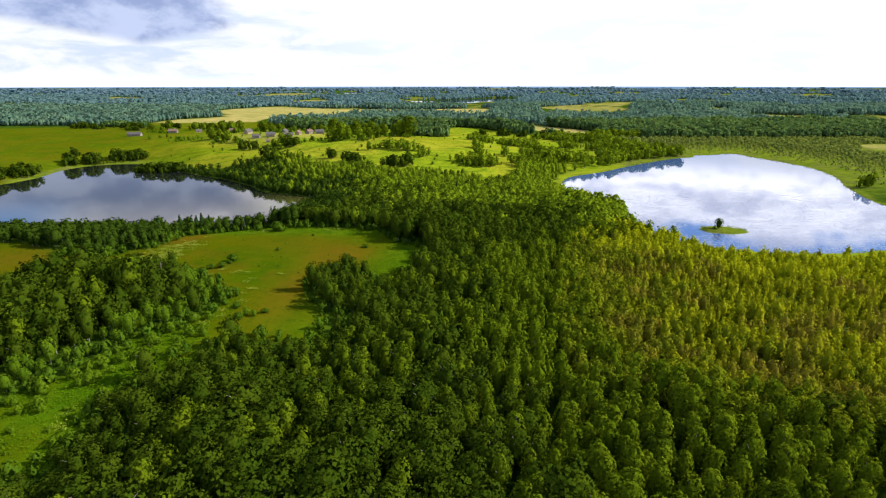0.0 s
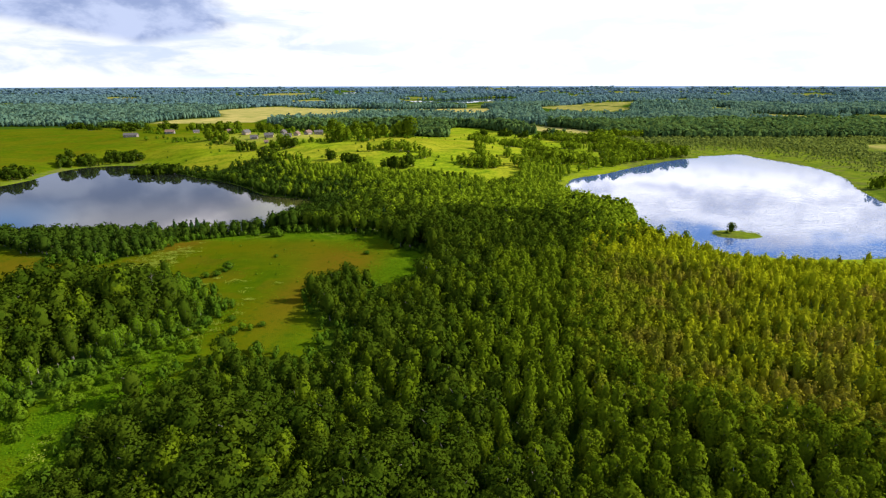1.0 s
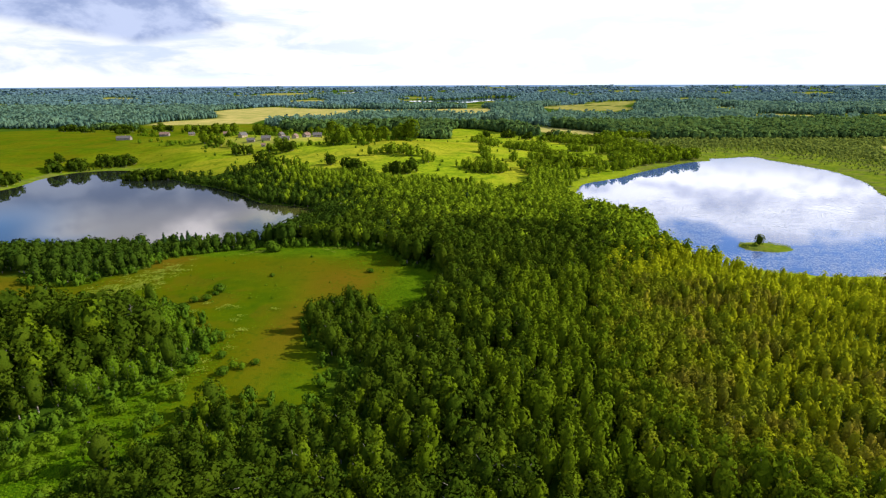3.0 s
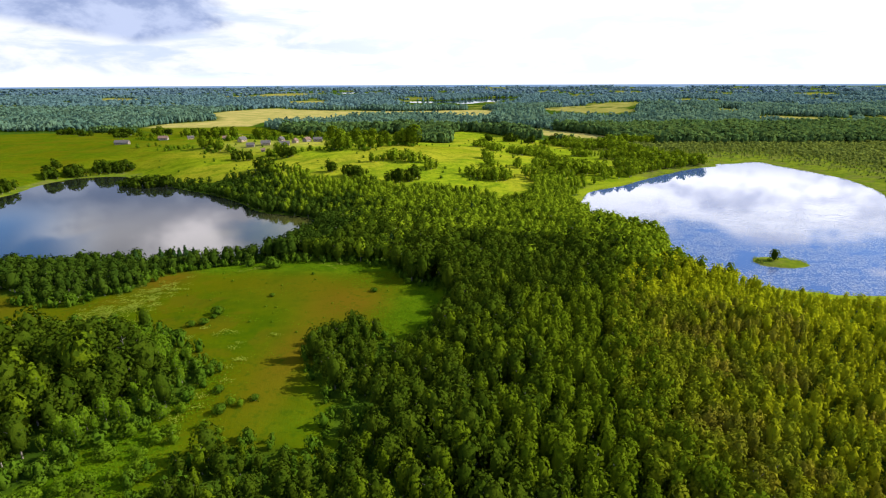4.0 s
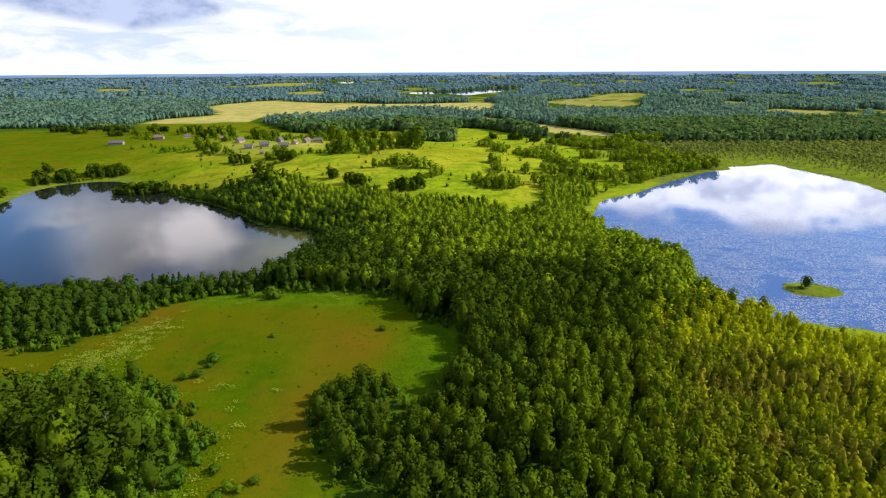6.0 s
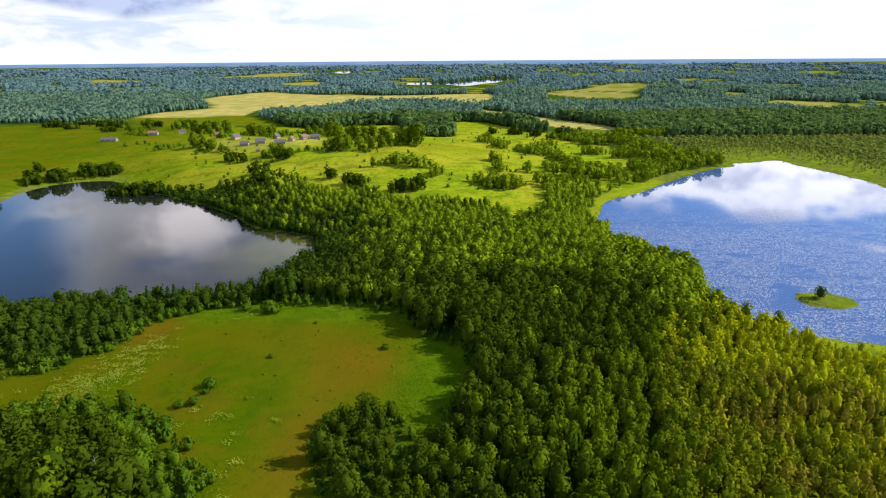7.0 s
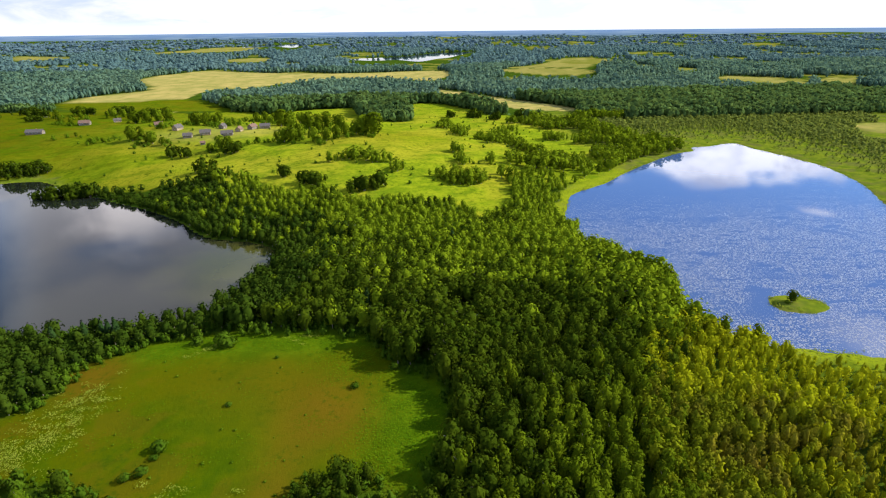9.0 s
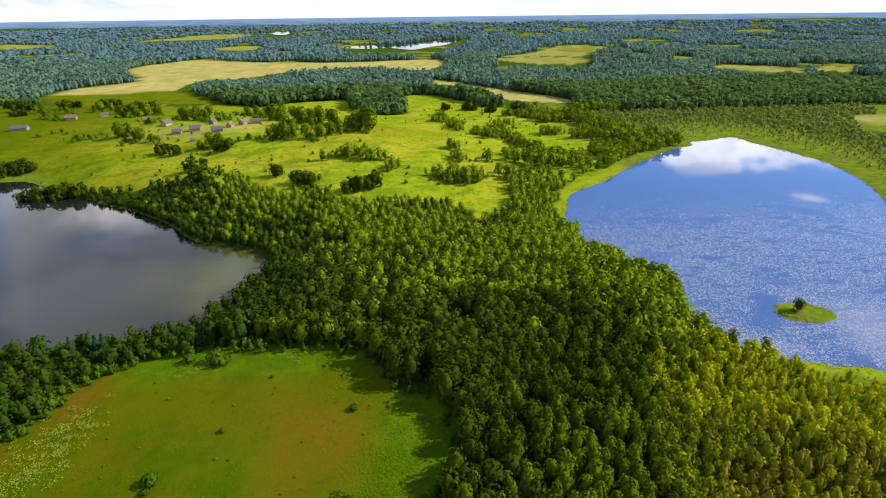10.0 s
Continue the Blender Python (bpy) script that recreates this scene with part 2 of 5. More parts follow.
def open_land(x, y):
    """How open the ground is at each place: meadow, hill pasture, golden field, far field, marshy rim of the lakes."""
    jx, jy = x + 2.2 * waves(x, y, 17, 21), y + 2.2 * waves(x, y, 17, 22)
    meadow = inside(jx, jy, MEADOW) & ~inside(jx, jy, COPSE)
    hill = inside(jx, jy, HILL)
    for o in GLADES:
        hill |= inside(jx, jy, o)
    # glades among the clumps between hill and lily lake
    hill |= (jx > 38) & (jx < 210) & (jy > 395) & (jy < 670) & (waves(x, y, 42, 66) > 0.42) & (shore(jx, jy, LILY_LAKE, 60) > 16)
    golden = inside(jx, jy, GOLDEN) | inside(jx, jy, STUBBLE)
    fields = np.zeros(x.shape, bool)
    for o in FAR_FIELDS:
        fields |= inside(jx, jy, o)
    fields |= far_patches(x, y) & ~golden
    d = shore(jx, jy, LILY_LAKE, 60)
    wide = 3 + 3.5 * ((jy < 260) & (jx > 104)) + 5 * np.clip((jy - 330) / 60, 0, 1) * np.clip((495 - jy) / 40, 0.2, 1) + 7 * np.clip((jx - 240) / 40, 0, 1) * np.clip((jy - 330) / 60, 0, 1)
    near_side = (jy < 330) & (jx < 100)
    rim = (d < np.where(near_side, 1.5, wide)) | (inside(jx, jy, ISLAND))
    d2 = shore(jx, jy, DARK_LAKE, 60)
    rim |= (d2 < np.where((jx < -235) & (jy > 380), 8.0, -0.5))
    return meadow, hill, golden, fields, rim


def wet(x, y):
    res = np.zeros(x.shape, bool)
    for outline, level, width in WATERS:
        res |= shore(x, y, outline, 20) < 0.8
    return res

# ---- materials ----


def material(name):
    m = bpy.data.materials.new(name)
    m.use_nodes = True
    m.node_tree.nodes.clear()
    n = Nodes(m.node_tree)
    out = n.add("ShaderNodeOutputMaterial")
    return m, n, out


def principled(n, out, color, rough=0.8, spec=0.3, normal=None, metal=0.0):
    b = n.add("ShaderNodeBsdfPrincipled")
    n.put(b.inputs["Base Color"], color if isinstance(color, bpy.types.NodeSocket) else (*color, 1.0))
    n.put(b.inputs["Roughness"], rough)
    n.put(b.inputs["Specular IOR Level"], spec)
    n.put(b.inputs["Metallic"], metal)
    if normal is not None:
        n.put(b.inputs["Normal"], normal)
    if out is not None:
        n.put(out.inputs[0], b.outputs[0])
    return b


def bumped(n, height, strength=0.5, distance=0.1):
    b = n.add("ShaderNodeBump")
    b.inputs["Strength"].default_value = strength
    b.inputs["Distance"].default_value = distance
    n.put(b.inputs["Height"], height)
    return b.outputs[0]


def place(n):
    """World place, so that stains run on from thing to thing."""
    return n.add("ShaderNodeNewGeometry").outputs["Position"]


def leaf_material(name, dark, light, sunny, patch=0.16, glow=0.35, brown=None, lace=0.0):
    """Leaves: the tone changes from tree to tree, within a crown and from leaf clump to leaf clump."""
    m, n, out = material(name)
    pos = place(n)
    tree = n.ramp(n.noise(n.scaled(pos, 1, 1, 0.25), patch, 2.0, 0.6), 0.34, 0.66)
    stand = n.ramp(n.noise(n.scaled(pos, 1, 1, 0.0), 0.022, 2.0, 0.5), 0.35, 0.65)
    clump = n.add("ShaderNodeNewGeometry").outputs["Random Per Island"]
    c = n.mix(tree, dark, light)
    c = n.mix(n.math("MULTIPLY", n.ramp(clump, 0.2, 1.0), 0.34), c, sunny)
    c = n.mix(n.math("MULTIPLY", stand, 0.35), c, dark)
    if brown:
        b1 = n.ramp(n.noise(n.scaled(pos, 1, 1, 0.2), 0.045, 3.0, 0.65), 0.49, 0.66)
        c = n.mix(n.math("MULTIPLY", b1, 0.8), c, brown)
    leafy = bumped(n, n.noise(pos, 2.4, 3.0, 0.7), 0.55, 0.35)
    b = principled(n, None, c, 0.8, 0.0, leafy)
    t = n.add("ShaderNodeBsdfTranslucent")
    n.put(t.inputs[0], n.mix(0.6, c, sunny))
    s = n.add("ShaderNodeMixShader")
    s.inputs[0].default_value = 0.5 * glow
    n.put(s.inputs[1], b.outputs[0])
    n.put(s.inputs[2], t.outputs[0])
    if lace:
        # single leaves and the gaps between them
        gap = n.math("GREATER_THAN", n.noise(pos, 6.0, 2.0, 0.6), lace)
        open_s = n.add("ShaderNodeMixShader")
        n.put(open_s.inputs[0], gap)
        n.put(open_s.inputs[1], s.outputs[0])
        n.put(open_s.inputs[2], n.add("ShaderNodeBsdfTransparent").outputs[0])
        s = open_s
    n.put(out.inputs[0], s.outputs[0])
    return m


# alder dark, birch and aspen pale: partly cloud shade and sun put into colour
LEAF = leaf_material("alder_leaves", (0.027, 0.051, 0.003), (0.048, 0.076, 0.004), (0.080, 0.108, 0.006), glow=0.34, lace=0.63)
# darker than the inland alders, with the shore belt's shade put into the colour
SHADED_ALDER = leaf_material("shaded_shore_alder_leaves", (0.020, 0.042, 0.004), (0.036, 0.064, 0.005), (0.058, 0.090, 0.007), glow=0.28)
BIRCH = leaf_material("birch_leaves", (0.062, 0.100, 0.003), (0.100, 0.144, 0.005), (0.142, 0.184, 0.007), glow=0.40, lace=0.63)
ASPEN = leaf_material("aspen_leaves", (0.104, 0.162, 0.006), (0.158, 0.222, 0.008), (0.212, 0.268, 0.010), glow=0.40)
BOG_LEAF = leaf_material("bog_birch_leaves", (0.180, 0.205, 0.005), (0.268, 0.285, 0.007), (0.345, 0.345, 0.009), 0.25, 0.50, (0.200, 0.152, 0.020), lace=0.63)
BOG_MID = leaf_material("scrub_leaves", (0.106, 0.140, 0.005), (0.164, 0.195, 0.007), (0.218, 0.238, 0.009), 0.2, 0.46, (0.150, 0.122, 0.014), lace=0.63)
LIME = leaf_material("lake_birch_leaves", (0.235, 0.275, 0.006), (0.345, 0.365, 0.008), (0.420, 0.420, 0.010), 0.25, 0.55, lace=0.63)
YOUNG = leaf_material("young_leaves", (0.070, 0.135, 0.005), (0.105, 0.175, 0.007), (0.145, 0.210, 0.010), 0.3, 0.45, lace=0.55)
SPRUCE = leaf_material("spruce_needles", (0.016, 0.038, 0.010), (0.028, 0.058, 0.013), (0.042, 0.078, 0.015), 0.16, 0.12)
# far leaf sets turn bluer and paler outwards: distance haze put into base colour
FAR_LEAF = leaf_material("hazy_far_wood_leaves", (0.078, 0.152, 0.108), (0.132, 0.216, 0.130), (0.150, 0.235, 0.132), 0.012, 0.7)
MIST_LEAF = leaf_material("hazy_wood_leaves", (0.088, 0.162, 0.165), (0.124, 0.208, 0.192), (0.145, 0.232, 0.200), 0.006, 0.8)
BLUE_LEAF = leaf_material("haze_blue_wood_leaves", (0.096, 0.170, 0.205), (0.140, 0.220, 0.250), (0.160, 0.238, 0.258), 0.004, 0.9)
# back wood and lake scrub leaves greyed: distance haze put into the colour
BACK_LEAF = leaf_material("hazy_mixed_wood_leaves", (0.055, 0.112, 0.034), (0.100, 0.170, 0.044), (0.150, 0.218, 0.046), 0.05, 0.6)
SCRUB_LEAF = leaf_material("reedy_scrub_leaves", (0.150, 0.200, 0.036), (0.200, 0.245, 0.044), (0.250, 0.285, 0.050), 0.12, 0.9)
SHRUB = leaf_material("willow_leaves", (0.040, 0.088, 0.005), (0.068, 0.124, 0.007), (0.098, 0.155, 0.010), 0.3)

m, n, out = material("bark")
pos = place(n)
c = n.mix(n.ramp(n.noise(n.scaled(pos, 1, 1, 4), 2.5, 4.0), 0.4, 0.62), (0.10, 0.08, 0.06), (0.34, 0.31, 0.27))
principled(n, out, c, 0.9, 0.2, bumped(n, n.noise(n.scaled(pos, 3, 3, 1), 6.0), 0.6, 0.03))
BARK = m

m, n, out = material("dead_wood")
c = n.mix(n.noise(place(n), 1.5, 3.0), (0.16, 0.13, 0.11), (0.32, 0.28, 0.25))
principled(n, out, c, 0.85, 0.2)
DEAD = m

# the ground: grasses, herbs, dry sorrel, marsh, forest floor
m, n, out = material("ground_cover")
pos = place(n)
kinds = n.add("ShaderNodeAttribute")
kinds.attribute_name = "cover"
parts = n.add("ShaderNodeSeparateColor")
n.put(parts.inputs[0], kinds.outputs["Color"])
is_open, is_gold, is_rim = parts.outputs[:3]
is_hill = kinds.outputs["Alpha"]
dry_at = n.add("ShaderNodeAttribute")
dry_at.attribute_name = "dry"
fine_n = n.noise(pos, 1.3, 5.0, 0.7)
mid_n = n.noise(pos, 0.16, 4.0, 0.6)
wide_n = n.noise(pos, 0.028, 3.0, 0.55)
grass = n.mix(n.ramp(mid_n, 0.34, 0.64), (0.040, 0.073, 0.001), (0.060, 0.088, 0.001))
grass = n.mix(n.ramp(wide_n, 0.40, 0.62), grass, (0.074, 0.082, 0.001))
pasture = n.mix(n.ramp(mid_n, 0.36, 0.62), (0.166, 0.232, 0.007), (0.246, 0.294, 0.010))
pasture = n.mix(n.ramp(n.noise(pos, 0.014, 4.0, 0.6, 0.4), 0.44, 0.60), pasture, (0.295, 0.295, 0.016))
pasture = n.mix(n.math("MULTIPLY", n.ramp(n.noise(n.scaled(pos, 1, 2.2, 1), 0.045, 4.0, 0.65), 0.48, 0.62), 0.55), pasture, (0.085, 0.150, 0.005))
pasture = n.mix(n.math("MULTIPLY", n.ramp(n.noise(pos, 0.33, 4.0, 0.7), 0.50, 0.64), 0.5), pasture, (0.060, 0.105, 0.006))
lush_at = n.add("ShaderNodeAttribute")
lush_at.attribute_name = "lush"
grass = n.mix(n.math("MULTIPLY", lush_at.outputs["Fac"], n.ramp(fine_n, 0.25, 0.6)), grass, n.mix(n.ramp(mid_n, 0.4, 0.62), (0.046, 0.110, 0.002), (0.078, 0.148, 0.003)))
grass = n.mix(is_hill, grass, pasture)
tuft = n.ramp(fine_n, 0.42, 0.68)
grass = n.mix(n.math("MULTIPLY", tuft, 0.45), grass, n.mix(0.6, grass, (0.035, 0.072, 0.003)))
sorrel = n.math("MULTIPLY", dry_at.outputs["Fac"], n.ramp(n.math("ADD", n.math("MULTIPLY", mid_n, 0.5), n.math("MULTIPLY", fine_n, 0.5)), 0.26, 0.50))
sorrel = n.math("MAXIMUM", sorrel, n.math("MULTIPLY", n.math("MULTIPLY", n.ramp(n.noise(pos, 0.075, 4.0, 0.6, 0.5), 0.50, 0.64), 0.40), n.math("SUBTRACT", 1.0, n.math("MAXIMUM", is_hill, lush_at.outputs["Fac"]), clamp=True)))
grass = n.mix(n.math("MULTIPLY", sorrel, 0.92), grass, (0.106, 0.072, 0.004))
herbs = n.math("MULTIPLY", n.ramp(n.noise(pos, 0.42, 4.0, 0.65), 0.52, 0.66), n.ramp(n.noise(pos, 0.05, 2.0, 0.5), 0.40, 0.60))
grass = n.mix(n.math("MULTIPLY", herbs, 0.55), grass, (0.026, 0.062, 0.002))
gold = n.mix(n.ramp(wide_n, 0.35, 0.65), (0.370, 0.300, 0.090), (0.265, 0.245, 0.062))
gold = n.mix(n.math("MULTIPLY", n.ramp(n.noise(pos, 0.07, 4.0, 0.6), 0.45, 0.7), 0.4), gold, (0.120, 0.150, 0.025))
marsh = n.mix(n.ramp(mid_n, 0.35, 0.65), (0.078, 0.120, 0.008), (0.145, 0.180, 0.012))
marsh = n.mix(n.math("MULTIPLY", n.ramp(n.noise(pos, 0.06, 4.0, 0.65), 0.46, 0.62), 0.6), marsh, (0.105, 0.100, 0.030))
marsh = n.mix(n.math("MULTIPLY", lush_at.outputs["Fac"], n.ramp(fine_n, 0.3, 0.6)), marsh, (0.200, 0.245, 0.008))
floor_c = n.mix(n.ramp(mid_n, 0.35, 0.65), (0.026, 0.055, 0.004), (0.048, 0.086, 0.006))
c = n.mix(is_open, floor_c, grass)
c = n.mix(is_rim, c, marsh)
c = n.mix(is_gold, c, gold)
h = n.math("ADD", n.math("MULTIPLY", fine_n, 0.6), n.math("MULTIPLY", n.noise(pos, 5.0, 3.0, 0.7), 0.4))
principled(n, out, c, 0.95, 0.0, bumped(n, h, 0.7, 0.3))
GROUND = m


def water_material(name, body, pads=0.0, ripple=0.0, shoal=None):
    m, n, out = material(name)
    pos = place(n)
    if shoal:
        # the peaty bed shows through where the water is shallow
        gap = n.add("ShaderNodeVectorMath", operation="DISTANCE")
        n.put(gap.inputs[0], n.scaled(pos, 1, 1, 0))
        gap.inputs[1].default_value = (*shoal, 0)
        reach = n.math("ADD", gap.outputs["Value"], n.math("MULTIPLY", n.math("SUBTRACT", n.noise(pos, 0.06, 3.0), 0.5), 30.0))
        body = n.mix(n.ramp(reach, 55.0, 12.0), body, (0.056, 0.058, 0.012))
    wind = n.noise(n.scaled(pos, 1, 1, 1), 0.9, 2.0, 0.5)
    b = principled(n, None, body, 0.035, 0.5, bumped(n, wind, ripple, 0.05))
    b.inputs["IOR"].default_value = 1.33
    if pads:
        # leaves of water lilies, denser in some reaches, leaving leads of clear water
        cell = n.add("ShaderNodeTexVoronoi")
        n.put(cell.inputs["Vector"], pos)
        cell.inputs["Scale"].default_value = 1.9
        reach = n.noise(n.scaled(pos, 1, 1, 0), 0.035, 4.0, 0.6, 0.6)
        xyz = n.add("ShaderNodeSeparateXYZ")
        n.put(xyz.inputs[0], pos)
        near = n.ramp(xyz.outputs[1], 420.0, 300.0)
        dense = n.math("MULTIPLY", n.ramp(reach, 0.22, 0.48), near)
        lead = n.ramp(n.noise(n.scaled(pos, 0.5, 1.6, 0), 0.12, 3.0, 0.6), 0.30, 0.44)
        raft = n.noise(n.scaled(pos, 1, 1, 0), 0.8, 3.0, 0.7)
        dense = n.math("MULTIPLY", n.math("MULTIPLY", dense, lead), n.ramp(raft, 0.34, 0.60, 0.55, 1.10))
        size = n.math("MULTIPLY", dense, pads)
        pad = n.ramp(cell.outputs["Distance"], n.math("ADD", size, 0.05), n.math("SUBTRACT", size, 0.03))
        pad = n.math("MULTIPLY", pad, n.ramp(dense, 0.02, 0.12))
        pick = n.add("ShaderNodeSeparateColor")
        n.put(pick.inputs[0], cell.outputs["Color"])
        # pads blue-grey, not leaf green: the sheen of the sky put into their colour
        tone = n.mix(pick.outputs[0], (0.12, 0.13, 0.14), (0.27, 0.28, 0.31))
        leaf = principled(n, None, tone, 0.42, 0.5)
        s = n.add("ShaderNodeMixShader")
        n.put(s.inputs[0], pad)
        n.put(s.inputs[1], b.outputs[0])
        n.put(s.inputs[2], leaf.outputs[0])
        n.put(out.inputs[0], s.outputs[0])
    else:
        n.put(out.inputs[0], b.outputs[0])
    return m


# blue body: the reflected blue sky is put into the water's base colour
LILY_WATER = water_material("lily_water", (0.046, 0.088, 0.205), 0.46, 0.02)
DARK_WATER = water_material("dark_water", (0.010, 0.013, 0.009), 0.0, 0.012, (-80, 312))

# ---- mesh helpers ----


def quads_mesh(name, verts, quads, materials, slots=None, smooth=False, shading=None):
    """A mesh from arrays of corners and four-sided faces."""
    me = bpy.data.meshes.new(name)
    nv, nq = len(verts), len(quads)
    me.vertices.add(nv)
    me.vertices.foreach_set("co", np.ascontiguousarray(verts, dtype=np.float32).ravel())
    me.loops.add(nq * 4)
    me.loops.foreach_set("vertex_index", np.ascontiguousarray(quads, dtype=np.int32).ravel())
    me.polygons.add(nq)
    me.polygons.foreach_set("loop_start", np.arange(0, nq * 4, 4, dtype=np.int32))
    for mt in materials:
        me.materials.append(mt)
    if slots is not None:
        me.polygons.foreach_set("material_index", np.ascontiguousarray(slots, dtype=np.int32))
    if smooth:
        me.polygons.foreach_set("use_smooth", np.ones(nq, bool))
    me.update(calc_edges=True)
    if shading is not None:
        free = me.attributes.new("custom_normal", "FLOAT_VECTOR", "POINT")
        free.data.foreach_set("vector", np.ascontiguousarray(shading, dtype=np.float32).ravel())
        me.update()
    return me


def part(name, bm, mat, parent, label=""):
    """Links a bmesh as one mesh object under a thing or a part."""
    me = bpy.data.meshes.new(name)
    bm.to_mesh(me)
    bm.free()
    me.materials.append(mat)
    ob = new(name, me)
    ob.parent = parent
    if label:
        ob["label"] = label
    return ob


# ---- ground and waters ----


def axis(knots):
    """Coordinates along one axis with a spacing of its own on each stretch."""
    out_c = []
    for (a, b, s) in knots:
        k = max(1, int(round((b - a) / s)))
        out_c += [a + (b - a) * i / k for i in range(k)]
    return np.array(out_c + [knots[-1][1]])


gx = axis([(-5200, -2200, 120), (-2200, -900, 36), (-900, -340, 16), (-340, 320, 4.2), (320, 900, 16), (900, 2200, 36), (2200, 5200, 120)])
gy = axis([(-1500, -100, 100), (-100, 40, 14), (40, 530, 4.2), (530, 830, 7), (830, 1700, 17), (1700, 2600, 30), (2600, 3900, 50), (3900, 5200, 90)])
X, Y = np.meshgrid(gx, gy)
Z = land(X.ravel(), Y.ravel())
nx, ny = len(gx), len(gy)
idx = np.arange(nx * ny).reshape(ny, nx)
faces = np.stack([idx[:-1, :-1], idx[:-1, 1:], idx[1:, 1:], idx[1:, :-1]], -1).reshape(-1, 4)
me = quads_mesh("ground", np.stack([X.ravel(), Y.ravel(), Z], 1), faces, [GROUND], smooth=True)
meadow_m, hill_m, gold_m, field_m, rim_m = open_land(X.ravel(), Y.ravel())
px, py = X.ravel(), Y.ravel()
cover = np.zeros((nx * ny, 4), np.float32)
neck_m = (px > 30) & (px < 160) & (py > 395) & (py < 650)
cover[:, 0] = meadow_m | hill_m | field_m | neck_m
cover[:, 1] = np.maximum(np.maximum(gold_m, (0.3 + 0.3 * ~far_patches(px, py)) * field_m * ~inside(px, py, FAR_FIELDS[-1])), 0.5 * np.clip(bump(px, py, -168, 556, 45, 20, 1.3), 0, 1) * hill_m)
cover[:, 2] = np.maximum(rim_m, 0.45 * inside(px, py, BOG))
behind = np.clip((px - 135) / 30, 0, 1) * np.clip((py - 300) / 60, 0, 1) * np.clip((760 - py) / 80, 0, 1)
cover[:, 2] = np.maximum(cover[:, 2], behind)
cover[:, 3] = np.maximum(hill_m * (0.12 + 0.88 * np.clip((px + 340) / 220, 0, 1)), np.maximum(0.22 * field_m, 0.8 * neck_m))
att = me.attributes.new("cover", "FLOAT_COLOR", "POINT")
att.data.foreach_set("color", cover.ravel())
dry = bump(px, py, -47, 154, 7, 26, 0.95) + bump(px, py, -37, 190, 12, 13, 1.0) + bump(px, py, -109, 215, 8, 13, 1.3) + bump(px, py, -55, 205, 26, 18, 0.40)
dry = dry + bump(px, py, -160, 190, 22, 14, 0.8) + bump(px, py, -20, 520, 60, 50, 0.35)
lush = bump(px, py, -70, 98, 16, 30, 1.2) + bump(px, py, -60, 228, 50, 8, 0.9) + bump(px, py, -14, 180, 11, 26, 1.0) + bump(px, py, -10, 186, 11, 20, 1.1) + bump(px, py, -45, 230, 34, 7, 1.0) + bump(px, py, -90, 232, 22, 8, 0.8) + bump(px, py, -36, 132, 9, 20, 0.5)
lake_d = shore(px, py, LILY_LAKE, 60)
lush = lush + np.clip(1.6 - np.abs(lake_d) / 9, 0, 1) * ((py < 262) | (px < 150))
att = me.attributes.new("lush", "FLOAT", "POINT")
att.data.foreach_set("value", np.clip(lush + 0.25 * waves(px, py, 24, 35) * (lush > 0.1), 0, 1).astype(np.float32))
att = me.attributes.new("dry", "FLOAT", "POINT")
att.data.foreach_set("value", np.clip(dry, 0, 1).astype(np.float32))
ground = tagged(new("ground", me), "green rolling grassland and forest floor", "ground", kind="structure")


def water_sheet(name, outline, level, mat, label):
    """A still sheet of water that reaches a little way under its banks."""
    c = outline.mean(0)
    bm = bmesh.new()
    vs = [bm.verts.new((p[0] + 3 * (p[0] - c[0]) / (np.hypot(*(p - c)) + 1e-6), p[1] + 3 * (p[1] - c[1]) / (np.hypot(*(p - c)) + 1e-6), level)) for p in outline]
    es = [bm.edges.new((vs[i], vs[(i + 1) % len(vs)])) for i in range(len(vs))]
    bmesh.ops.triangle_fill(bm, edges=es, use_beauty=True, use_dissolve=False)
    bmesh.ops.recalc_face_normals(bm, faces=bm.faces)
    if sum(f.normal.z for f in bm.faces) < 0:
        bmesh.ops.reverse_faces(bm, faces=bm.faces)
    ob = part(name, bm, mat, None)
    return tagged(ob, label, "water", kind="structure")


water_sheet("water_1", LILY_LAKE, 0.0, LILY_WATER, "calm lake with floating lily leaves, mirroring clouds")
water_sheet("water_2", DARK_LAKE, -4.0, DARK_WATER, "dark still forest lake mirroring grey clouds")
water_sheet("water_3", FAR_POND, 6.8, DARK_WATER, "distant silvery lake among woods")
water_sheet("water_4", FAR_LAKE, 13.0, DARK_WATER, "very distant pale lake")

# ---- trees ----
rng = np.random.RandomState(7)


